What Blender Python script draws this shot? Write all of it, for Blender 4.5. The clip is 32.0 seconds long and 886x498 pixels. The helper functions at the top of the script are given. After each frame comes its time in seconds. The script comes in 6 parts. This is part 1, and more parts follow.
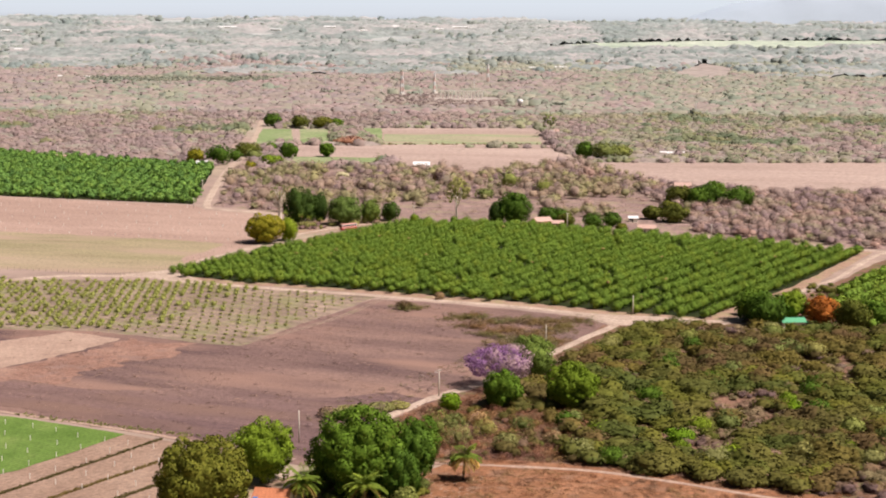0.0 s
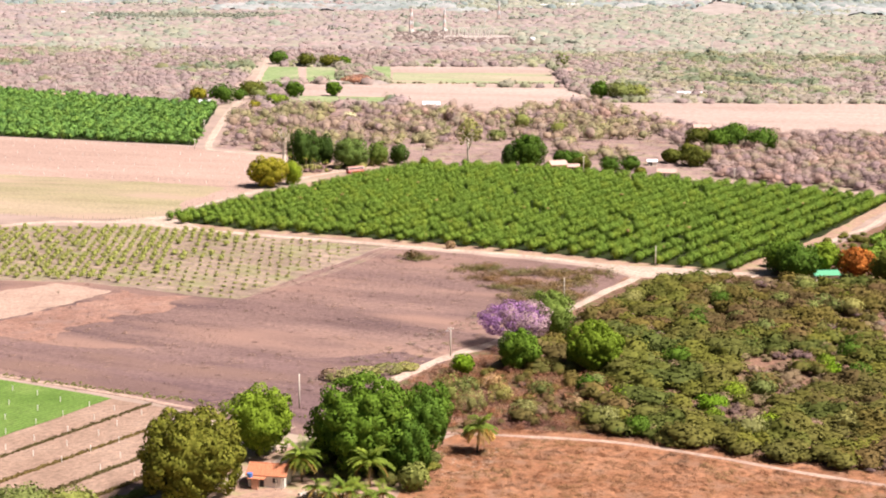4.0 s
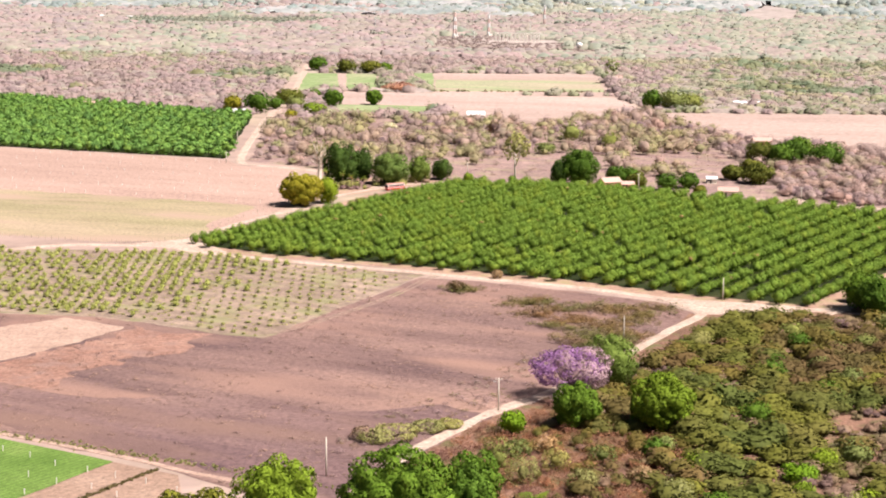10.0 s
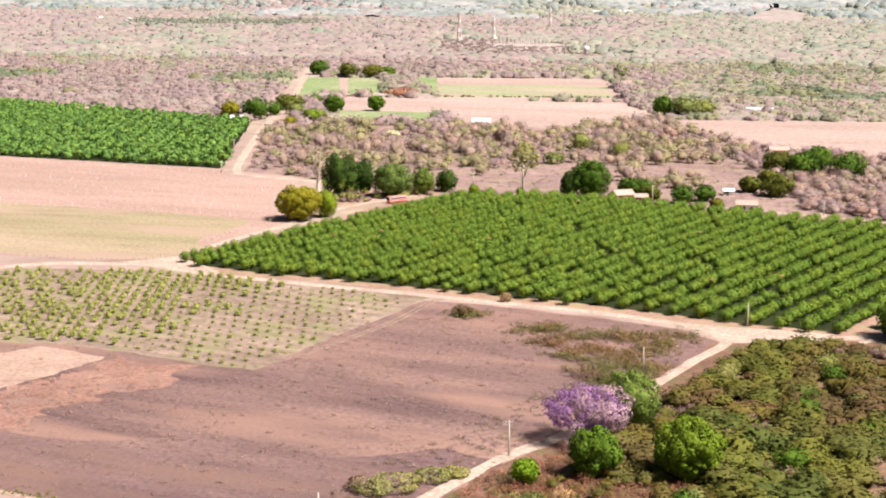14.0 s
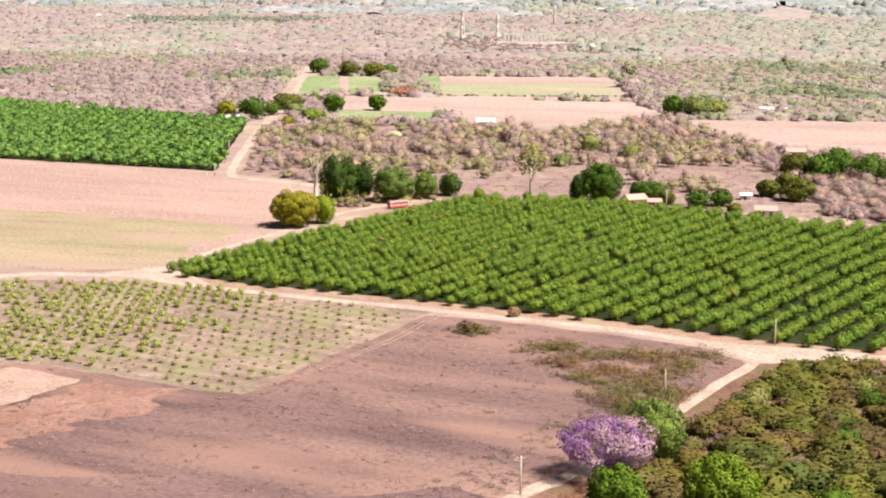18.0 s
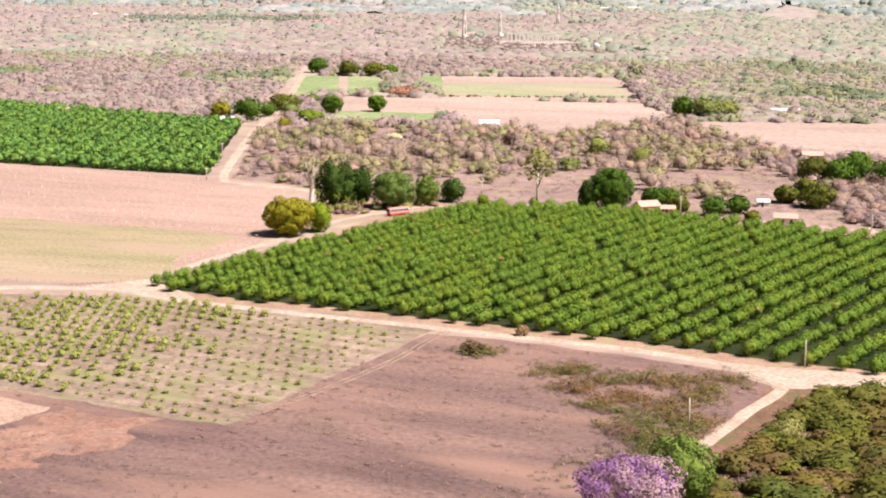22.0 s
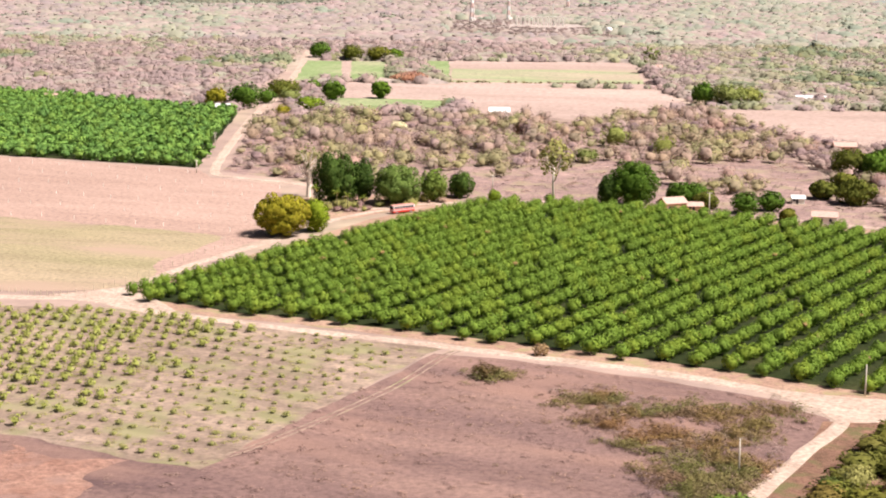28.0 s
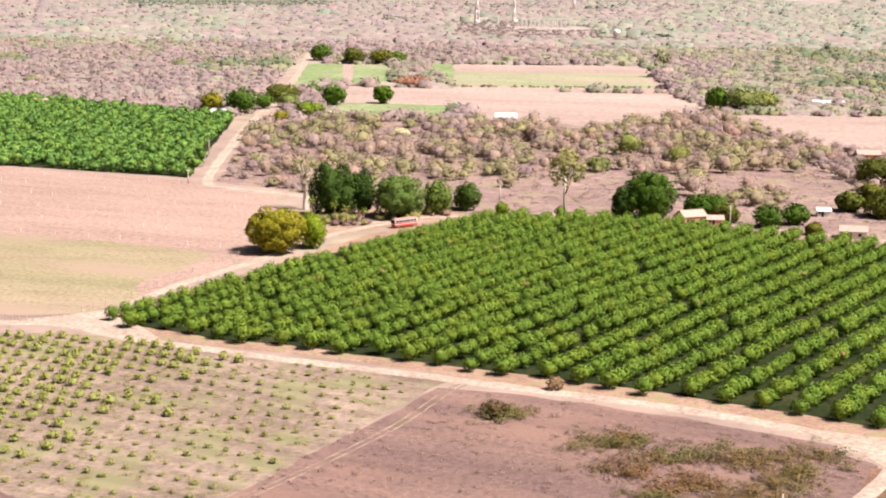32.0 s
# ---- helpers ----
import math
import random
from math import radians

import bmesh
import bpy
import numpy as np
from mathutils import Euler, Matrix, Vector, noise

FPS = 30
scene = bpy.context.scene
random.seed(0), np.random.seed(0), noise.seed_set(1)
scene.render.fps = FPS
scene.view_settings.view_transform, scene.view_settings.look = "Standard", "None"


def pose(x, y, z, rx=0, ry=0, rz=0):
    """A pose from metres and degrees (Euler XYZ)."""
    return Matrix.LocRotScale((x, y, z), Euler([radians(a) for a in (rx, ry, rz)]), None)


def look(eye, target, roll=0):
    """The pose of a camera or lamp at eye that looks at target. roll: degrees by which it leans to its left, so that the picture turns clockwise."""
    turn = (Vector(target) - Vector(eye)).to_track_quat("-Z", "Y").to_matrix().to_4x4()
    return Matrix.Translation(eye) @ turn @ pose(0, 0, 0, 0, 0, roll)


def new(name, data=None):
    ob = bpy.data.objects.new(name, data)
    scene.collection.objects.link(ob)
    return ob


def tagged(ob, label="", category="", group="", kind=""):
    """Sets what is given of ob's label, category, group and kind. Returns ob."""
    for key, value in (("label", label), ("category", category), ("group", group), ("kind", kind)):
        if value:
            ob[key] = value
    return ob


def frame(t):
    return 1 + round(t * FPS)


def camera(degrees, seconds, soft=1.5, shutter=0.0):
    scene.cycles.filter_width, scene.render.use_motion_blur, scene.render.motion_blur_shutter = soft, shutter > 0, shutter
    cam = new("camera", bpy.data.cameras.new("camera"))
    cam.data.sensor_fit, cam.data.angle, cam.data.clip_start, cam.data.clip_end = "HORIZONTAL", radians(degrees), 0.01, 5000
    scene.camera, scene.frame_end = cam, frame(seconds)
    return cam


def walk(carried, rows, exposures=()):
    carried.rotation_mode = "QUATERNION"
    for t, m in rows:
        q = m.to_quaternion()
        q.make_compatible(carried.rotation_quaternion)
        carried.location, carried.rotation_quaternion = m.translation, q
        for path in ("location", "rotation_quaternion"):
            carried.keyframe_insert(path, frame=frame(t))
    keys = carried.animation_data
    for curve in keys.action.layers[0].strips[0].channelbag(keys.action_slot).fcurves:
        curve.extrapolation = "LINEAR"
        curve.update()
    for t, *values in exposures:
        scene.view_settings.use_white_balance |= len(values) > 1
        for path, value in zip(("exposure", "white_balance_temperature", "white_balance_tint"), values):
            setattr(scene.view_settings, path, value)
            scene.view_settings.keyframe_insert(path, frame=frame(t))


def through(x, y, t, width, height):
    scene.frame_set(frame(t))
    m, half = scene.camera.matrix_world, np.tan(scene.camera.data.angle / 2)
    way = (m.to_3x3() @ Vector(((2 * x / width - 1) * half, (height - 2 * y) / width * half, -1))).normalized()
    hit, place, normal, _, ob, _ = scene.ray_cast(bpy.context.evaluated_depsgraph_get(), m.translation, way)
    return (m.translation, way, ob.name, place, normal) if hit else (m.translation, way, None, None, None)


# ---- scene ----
# ---------------------------------------------------------------- camera and its flight
cam = camera(29.3, 32.0, soft=1.95)
# seconds, eye x y z, yaw, pitch, roll
PATH = [
    (0.0, 0.00, 0.00, 109.99, 0.015, -8.094, 0.373),
    (0.5, -0.02, 4.33, 109.66, 0.069, -8.102, 0.393),
    (1.0, -0.12, 8.69, 109.32, 0.115, -8.162, 0.412),
    (1.5, -0.25, 13.00, 109.05, 0.141, -9.587, 0.440),
    (2.0, -0.36, 17.29, 108.83, 0.171, -10.112, 0.466),
    (2.5, -0.46, 21.62, 108.65, 0.215, -10.208, 0.458),
    (3.0, -0.58, 25.94, 108.40, 0.252, -10.207, 0.447),
    (3.5, -0.80, 30.25, 108.15, 0.265, -10.186, 0.491),
    (5.5, -1.28, 47.40, 107.55, 0.353, -10.164, 0.539),
    (6.0, -1.40, 51.69, 107.54, 0.373, -10.158, 0.538),
    (6.5, -1.56, 55.95, 107.61, 0.752, -10.151, 0.534),
    (7.0, -1.73, 60.16, 107.75, 1.485, -10.141, 0.552),
    (7.5, -1.87, 64.37, 107.86, 1.693, -10.130, 0.510),
    (8.0, -1.97, 68.62, 107.91, 1.707, -10.117, 0.499),
    (9.0, -2.32, 77.30, 107.93, 1.731, -10.089, 0.549),
    (10.0, -2.65, 85.92, 107.70, 1.744, -10.092, 0.567),
    (11.0, -3.07, 94.68, 107.84, 1.763, -10.105, 0.606),
    (12.0, -3.47, 103.66, 107.71, 1.790, -10.071, 0.626),
    (13.0, -3.83, 112.78, 107.63, 1.829, -10.056, 0.629),
    (14.0, -4.19, 121.57, 107.51, 1.865, -10.040, 0.633),
    (14.5, -4.42, 125.94, 107.34, 1.874, -10.040, 0.649),
    (16.5, -5.16, 143.54, 106.04, 1.929, -10.077, 0.625),
    (17.0, -5.39, 147.90, 105.65, 1.933, -10.075, 0.608),
    (18.0, -5.83, 156.55, 105.09, 1.946, -10.099, 0.635),
    (19.0, -6.26, 165.22, 104.49, 1.961, -10.069, 0.643),
    (20.0, -6.75, 173.88, 103.86, 1.959, -10.070, 0.660),
    (21.0, -7.15, 182.49, 103.26, 1.965, -10.091, 0.685),
    (22.0, -7.51, 191.31, 102.64, 1.983, -10.104, 0.673),
    (23.0, -7.90, 200.09, 101.87, 2.020, -10.095, 0.675),
    (24.0, -8.32, 209.03, 101.20, 2.056, -10.102, 0.706),
    (24.5, -8.52, 213.38, 100.84, 2.073, -10.112, 0.703),
    (25.0, -8.71, 217.73, 100.47, 2.090, -10.280, 0.699),
    (25.5, -8.88, 222.14, 100.16, 2.104, -10.535, 0.689),
    (26.0, -9.10, 226.50, 99.92, 2.120, -10.605, 0.697),
    (27.5, -9.85, 239.55, 99.26, 2.170, -10.620, 0.724),
    (28.0, -10.10, 243.99, 99.04, 2.184, -10.628, 0.736),
    (29.0, -10.54, 252.87, 98.70, 2.220, -10.627, 0.732),
    (30.0, -10.92, 261.76, 98.21, 2.263, -10.604, 0.700),
    (31.0, -11.39, 270.56, 97.74, 2.288, -10.585, 0.704),
    (32.0, -11.69, 279.42, 97.23, 2.325, -10.558, 0.707),
]


def flight(row):
    t, x, y, z, yaw, pitch, roll = row
    a, b = radians(yaw), radians(pitch)
    ahead = Vector((-math.sin(a) * math.cos(b), math.cos(a) * math.cos(b), math.sin(b)))
    return t, look((x, y, z), Vector((x, y, z)) + 100 * ahead, roll)


walk(cam, [flight(r) for r in PATH],
     exposures=[(0.0, 0.38, 6600, 16), (1.0, 0.42, 6600, 16), (2.0, 0.71, 7200, 19), (3.0, 0.97, 6600, 17), (5.5, 0.97, 6450, 16), (14.0, 0.90, 6450, 16), (18.0, 0.89, 6500, 16), (32.0, 0.88, 6500, 16)])

# ---------------------------------------------------------------- sky and sun
SUN_ELEVATION, SUN_AZIMUTH = radians(55), radians(110)   # azimuth clockwise from +y
world = bpy.data.worlds.new("world")
scene.world = world
world.use_nodes = True
wn = world.node_tree.nodes
sky = wn.new("ShaderNodeTexSky")
sky.sky_type = "NISHITA"
sky.sun_disc = False
sky.sun_elevation, sky.sun_rotation = SUN_ELEVATION, SUN_AZIMUTH
sky.air_density, sky.dust_density, sky.ozone_density = 1.0, 2.0, 1.0
wn["Background"].inputs["Strength"].default_value = 0.020
world.node_tree.links.new(sky.outputs["Color"], wn["Background"].inputs["Color"])
sun = new("sun", bpy.data.lights.new("sun", "SUN"))
sun.data.energy, sun.data.angle, sun.data.color = 5.4, radians(12.0), (1.0, 0.92, 0.83)
sun_from = Vector((math.sin(SUN_AZIMUTH) * math.cos(SUN_ELEVATION),
                   math.cos(SUN_AZIMUTH) * math.cos(SUN_ELEVATION), math.sin(SUN_ELEVATION)))
sun.matrix_world = look(sun_from * 500, (0, 0, 0))

# ---------------------------------------------------------------- materials


def material(name):
    m = bpy.data.materials.new(name)
    m.use_nodes = True
    t = m.node_tree
    b = t.nodes["Principled BSDF"]
    b.inputs["Specular IOR Level"].default_value = 0.25
    return m, t.nodes, t.links, b


def noise_tex(n, l, vec, scale, detail=4.0, rough=0.6):
    x = n.new("ShaderNodeTexNoise")
    x.inputs["Scale"].default_value = scale
    x.inputs["Detail"].default_value = detail
    x.inputs["Roughness"].default_value = rough
    l.new(vec, x.inputs["Vector"])
    return x.outputs["Fac"]


def ramp(n, l, fac, stops):
    r = n.new("ShaderNodeValToRGB")
    e = r.color_ramp.elements
    while len(e) < len(stops):
        e.new(0.5)
    for k, (p, c) in zip(e, stops):
        k.position, k.color = p, (*c, 1)
    l.new(fac, r.inputs["Fac"])
    return r.outputs["Color"]


def mix(n, l, a, b, fac, kind="MIX"):
    m = n.new("ShaderNodeMix")
    m.data_type, m.blend_type = "RGBA", kind
    for v, s in ((fac, m.inputs["Factor"]), (a, m.inputs["A"]), (b, m.inputs["B"])):
        if isinstance(v, (int, float)):
            s.default_value = v
        elif isinstance(v, tuple):
            s.default_value = (*v, 1)
        else:
            l.new(v, s)
    return m.outputs["Result"]


def soil(name, dark, mid, light, patch=0.03, grain=0.9, bump=0.4, tint=None, furrow=None, stretch=None, mottle=0.5):
    """Earth, stubble or dry grass: broad patches, clods and fine grain. furrow: (direction in degrees, spacing, depth of tone).
    stretch: direction in degrees along which the patches are drawn out."""
    m, n, l, b = material(name)
    pos = n.new("ShaderNodeNewGeometry").outputs["Position"]
    vec = pos
    if stretch is not None:
        mp = n.new("ShaderNodeMapping")
        mp.vector_type = "TEXTURE"
        mp.inputs["Rotation"].default_value = (0, 0, radians(stretch))
        mp.inputs["Scale"].default_value = (4.0, 1.0, 1.0)
        l.new(pos, mp.inputs["Vector"])
        vec = mp.outputs["Vector"]
    big = noise_tex(n, l, vec, patch, 5, 0.6)
    fine = noise_tex(n, l, pos, grain, 6, 0.7)
    col = ramp(n, l, big, [(0.34, dark), (0.5, mid), (0.66, light)])
    speck = ramp(n, l, fine, [(0.33, (0.55, 0.55, 0.55)), (0.5, (1, 1, 1)), (0.68, (1.35, 1.32, 1.28))])
    col = mix(n, l, col, speck, 0.75, "MULTIPLY")
    clump = noise_tex(n, l, vec, max(patch * 6, 0.05), 4, 0.7)
    col = mix(n, l, col, ramp(n, l, clump, [(0.32, (0.72, 0.70, 0.70)), (0.5, (1, 1, 1)), (0.68, (1.22, 1.2, 1.17))]), mottle, "MULTIPLY")
    if tint:
        spots = noise_tex(n, l, vec, patch * 2.6, 3, 0.5)
        f = ramp(n, l, spots, [(0.5, (0, 0, 0)), (0.66, (1, 1, 1))])
        col = mix(n, l, col, tint, f)
    if furrow:
        mp = n.new("ShaderNodeMapping")
        mp.inputs["Rotation"].default_value = (0, 0, radians(-furrow[0]))
        l.new(pos, mp.inputs["Vector"])
        w = n.new("ShaderNodeTexWave")
        w.bands_direction = "Y"
        w.inputs["Scale"].default_value = 0.31416 / furrow[1]
        w.inputs["Distortion"].default_value = 1.2
        w.inputs["Detail"].default_value = 2
        w.inputs["Detail Scale"].default_value = 2.0
        l.new(mp.outputs["Vector"], w.inputs["Vector"])
        k = furrow[2]
        col = mix(n, l, col, ramp(n, l, w.outputs["Fac"], [(0.2, (1 - k,) * 3), (0.8, (1 + k * 0.5,) * 3)]), 1.0, "MULTIPLY")
    l.new(col, b.inputs["Base Color"])
    b.inputs["Roughness"].default_value = 0.95
    b.inputs["Specular IOR Level"].default_value = 0.1
    bp = n.new("ShaderNodeBump")
    bp.inputs["Strength"].default_value, bp.inputs["Distance"].default_value = bump, 0.5
    l.new(fine, bp.inputs["Height"])
    l.new(bp.outputs["Normal"], b.inputs["Normal"])
    return m


def foliage(name, dark, mid, light, cell=0.0, hues=(), gloss=0.7, through=0.10):
    """Leaves: each clump has its own tone; cell and hues: plants of that many per metre differ in colour."""
    m, n, l, b = material(name)
    geo = n.new("ShaderNodeNewGeometry")
    near = lambda c: tuple(0.55 * a + 0.45 * b for a, b in zip(c, mid))
    col = ramp(n, l, geo.outputs["Random Per Island"], [(0.0, near(dark)), (0.5, mid), (1.0, near(light))])
    if cell:
        v = n.new("ShaderNodeTexVoronoi")
        v.voronoi_dimensions = "2D"
        v.inputs["Scale"].default_value = cell
        l.new(geo.outputs["Position"], v.inputs["Vector"])
        sep = n.new("ShaderNodeSeparateColor")
        l.new(v.outputs["Color"], sep.inputs["Color"])
        step = 1.0 / len(hues)
        tone = ramp(n, l, sep.outputs["Red"], [(i * step + 0.02, h) for i, h in enumerate(hues)])
        col = mix(n, l, col, tone, 1.0, "MULTIPLY")
    else:
        info = n.new("ShaderNodeObjectInfo")
        tone = ramp(n, l, info.outputs["Random"], [(0.0, (0.78, 0.8, 0.8)), (0.5, (1, 1, 1)), (1.0, (1.25, 1.15, 0.95))])
        col = mix(n, l, col, tone, 1.0, "MULTIPLY")
    l.new(col, b.inputs["Base Color"])
    b.inputs["Roughness"].default_value = gloss
    b.inputs["Specular IOR Level"].default_value = 0.06
    tr = n.new("ShaderNodeBsdfTranslucent")
    l.new(col, tr.inputs["Color"])
    ms = n.new("ShaderNodeMixShader")
    ms.inputs["Fac"].default_value = through
    l.new(b.outputs["BSDF"], ms.inputs[1])
    l.new(tr.outputs["BSDF"], ms.inputs[2])
    l.new(ms.outputs["Shader"], n["Material Output"].inputs["Surface"])
    return m


def solid(name, col, rough=0.7, metal=0.0, vary=0.25, scale=3.0, alt=None):
    """Paint, plaster, bark, tile or metal with stains and grain."""
    m, n, l, b = material(name)
    pos = n.new("ShaderNodeNewGeometry").outputs["Position"]
    f = noise_tex(n, l, pos, scale, 5, 0.65)
    lo = tuple(c * (1 - vary) for c in col)
    hi = tuple(min(1, c * (1 + vary * 0.6)) for c in col)
    l.new(ramp(n, l, f, [(0.3, alt or lo), (0.5, col), (0.72, hi)]), b.inputs["Base Color"])
    b.inputs["Roughness"].default_value, b.inputs["Metallic"].default_value = rough, metal
    bp = n.new("ShaderNodeBump")
    bp.inputs["Strength"].default_value, bp.inputs["Distance"].default_value = 0.25, 0.05
    l.new(f, bp.inputs["Height"])
    l.new(bp.outputs["Normal"], b.inputs["Normal"])
    return m


def plain_soil():
    """The soil of the plain: reddish near the farm; imitated haze greys it across the valley, to grey-green at the rim.
    """
    m, n, l, b = material("dry_plain")
    pos = n.new("ShaderNodeNewGeometry").outputs["Position"]
    sep = n.new("ShaderNodeSeparateXYZ")
    l.new(pos, sep.inputs["Vector"])
    broad = noise_tex(n, l, pos, 0.0045, 5, 0.62)
    fine = noise_tex(n, l, pos, 0.05, 5, 0.65)
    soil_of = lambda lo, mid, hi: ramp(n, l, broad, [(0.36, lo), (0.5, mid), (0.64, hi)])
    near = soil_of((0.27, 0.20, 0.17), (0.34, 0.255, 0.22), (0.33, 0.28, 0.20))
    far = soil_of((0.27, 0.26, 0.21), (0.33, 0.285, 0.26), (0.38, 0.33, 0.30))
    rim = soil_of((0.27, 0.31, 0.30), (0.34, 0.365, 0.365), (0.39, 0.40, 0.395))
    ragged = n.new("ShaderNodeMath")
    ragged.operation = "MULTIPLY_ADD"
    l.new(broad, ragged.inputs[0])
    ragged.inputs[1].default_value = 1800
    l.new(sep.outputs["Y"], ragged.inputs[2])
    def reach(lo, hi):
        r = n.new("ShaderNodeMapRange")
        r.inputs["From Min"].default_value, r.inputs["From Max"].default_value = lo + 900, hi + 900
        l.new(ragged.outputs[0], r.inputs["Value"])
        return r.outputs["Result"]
    # mixes in haze tones by distance
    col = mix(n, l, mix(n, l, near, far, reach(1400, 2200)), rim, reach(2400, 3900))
    col = mix(n, l, col, ramp(n, l, fine, [(0.32, (0.78, 0.78, 0.78)), (0.5, (1, 1, 1)), (0.68, (1.18, 1.18, 1.16))]), 1.0, "MULTIPLY")
    l.new(col, b.inputs["Base Color"])
    b.inputs["Roughness"].default_value = 0.95
    b.inputs["Specular IOR Level"].default_value = 0.05
    return m


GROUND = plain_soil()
DIRT_ROAD = soil("dirt_road", (0.355, 0.272, 0.22), (0.415, 0.324, 0.266), (0.465, 0.372, 0.308), 0.1, 0.8, 0.1, mottle=0.25)
PLOUGHED = soil("ploughed_earth", (0.315, 0.218, 0.182), (0.358, 0.252, 0.211), (0.405, 0.288, 0.242), 0.03, 0.6, 0.25, furrow=(-16, 2.6, 0.05), stretch=-16, mottle=0.3)
PASTURE = soil("pale_pasture", (0.24, 0.215, 0.125), (0.295, 0.25, 0.158), (0.345, 0.275, 0.195), 0.02, 0.7, 0.25, tint=(0.345, 0.255, 0.195), stretch=-10, mottle=0.5)
FALLOW = soil("dry_fallow", (0.102, 0.066, 0.068), (0.196, 0.127, 0.113), (0.305, 0.199, 0.160), 0.016, 0.7, 0.5, tint=(0.263, 0.164, 0.133), stretch=-24, mottle=0.6)
FALLOW_DARK = soil("dark_fallow", (0.115, 0.073, 0.077), (0.158, 0.102, 0.099), (0.215, 0.14, 0.124), 0.02, 0.7, 0.5, tint=(0.19, 0.12, 0.10), stretch=-24, mottle=0.8)
TURNED_PALE = soil("turned_soil_pale", (0.31, 0.215, 0.172), (0.365, 0.26, 0.21), (0.41, 0.30, 0.24), 0.06, 0.9, 0.4)
TURNED_RED = soil("turned_soil_red", (0.21, 0.115, 0.088), (0.27, 0.158, 0.124), (0.33, 0.21, 0.165), 0.05, 0.8, 0.6, tint=(0.25, 0.16, 0.135))
SAPLING_SOIL = soil("sapling_soil", (0.215, 0.162, 0.127), (0.258, 0.196, 0.155), (0.31, 0.238, 0.188), 0.03, 0.7, 0.4, tint=(0.24, 0.222, 0.125), furrow=(-30, 7.4, 0.10), mottle=0.8)
# Near-black floor: shade between the orchard rows is put into this colour.
ORCHARD_FLOOR_SHADE = soil("orchard_floor_shade", (0.014, 0.021, 0.007), (0.022, 0.031, 0.010), (0.042, 0.046, 0.018), 0.05, 0.8, 0.4)
GREEN_CROP = soil("green_crop", (0.095, 0.168, 0.034), (0.122, 0.203, 0.046), (0.16, 0.235, 0.063), 0.06, 1.1, 0.6, furrow=(58, 1.4, 0.12))
BED_SOIL = soil("bed_soil", (0.235, 0.157, 0.119), (0.285, 0.195, 0.149), (0.322, 0.227, 0.176), 0.05, 0.9, 0.4, furrow=(58, 2.2, 0.03))
RUST_GRASS = soil("rust_grass", (0.205, 0.095, 0.052), (0.27, 0.13, 0.072), (0.33, 0.17, 0.10), 0.07, 0.7, 0.8, tint=(0.25, 0.14, 0.09), mottle=0.8)
YARD = soil("bare_yard", (0.273, 0.176, 0.130), (0.326, 0.215, 0.164), (0.370, 0.258, 0.193), 0.08, 0.9, 0.4, tint=(0.28, 0.24, 0.13))
SCRUB_SOIL = soil("scrub_floor", (0.138, 0.083, 0.057), (0.196, 0.113, 0.081), (0.253, 0.147, 0.104), 0.06, 0.9, 0.7, tint=(0.13, 0.115, 0.055))
FAR_GREEN = soil("far_green_plot", (0.17, 0.235, 0.10), (0.215, 0.28, 0.13), (0.285, 0.305, 0.18), 0.02, 0.3, 0.3, furrow=(80, 9.0, 0.03), mottle=0.6)
FAR_MIXED = soil("far_mixed_plot", (0.22, 0.29, 0.14), (0.31, 0.31, 0.20), (0.38, 0.29, 0.24), 0.012, 0.3, 0.3, tint=(0.38, 0.275, 0.235), stretch=-3, mottle=0.5)
MID_SOIL = soil("mauve_dry_ground", (0.215, 0.150, 0.137), (0.275, 0.193, 0.177), (0.335, 0.238, 0.216), 0.03, 0.45, 0.6, tint=(0.29, 0.235, 0.165), mottle=0.9)
# Rim fields: the greyed tones carry the distance haze in their colour.
PALE_TAN = soil("hazed_bare_land", (0.29, 0.25, 0.23), (0.325, 0.28, 0.258), (0.36, 0.31, 0.285), 0.01, 0.05, 0.1, mottle=0.4)
PALE_CROPS = soil("hazed_crops", (0.34, 0.41, 0.33), (0.39, 0.45, 0.37), (0.44, 0.48, 0.41), 0.004, 0.03, 0.1, mottle=0.3)
FAR_TAN = soil("far_bare_plot", (0.335, 0.252, 0.22), (0.385, 0.293, 0.257), (0.425, 0.33, 0.29), 0.012, 0.3, 0.3, furrow=(-8, 7.0, 0.04), stretch=-8, mottle=0.4)

MANGO = foliage("mango_leaves", (0.041, 0.087, 0.010), (0.077, 0.149, 0.017), (0.139, 0.232, 0.033))
DEEP_MANGO = foliage("deep_green_leaves", (0.030, 0.062, 0.012), (0.055, 0.100, 0.019), (0.095, 0.150, 0.030))
GROVE_GREEN = foliage("grove_leaves", (0.085, 0.140, 0.028), (0.135, 0.205, 0.045), (0.200, 0.280, 0.070))
MANGO_DARK = foliage("dark_mango_leaves", (0.065, 0.081, 0.013), (0.111, 0.127, 0.021), (0.195, 0.202, 0.039))
LIGHT_GREEN = foliage("light_green_leaves", (0.114, 0.166, 0.014), (0.175, 0.255, 0.022), (0.236, 0.344, 0.030))
YELLOW_GREEN = foliage("yellowing_leaves", (0.15, 0.16, 0.012), (0.265, 0.245, 0.02), (0.40, 0.335, 0.035))
ORCHARD = foliage("orchard_leaves", (0.074, 0.130, 0.019), (0.141, 0.228, 0.032), (0.220, 0.325, 0.053), 0.17,
                  ((0.92, 0.93, 0.95), (1.0, 1.0, 1.0), (1.1, 1.05, 0.95), (0.94, 0.97, 0.95), (1.04, 1.05, 1.0), (1.2, 1.08, 0.95)), 0.7, 0.05)
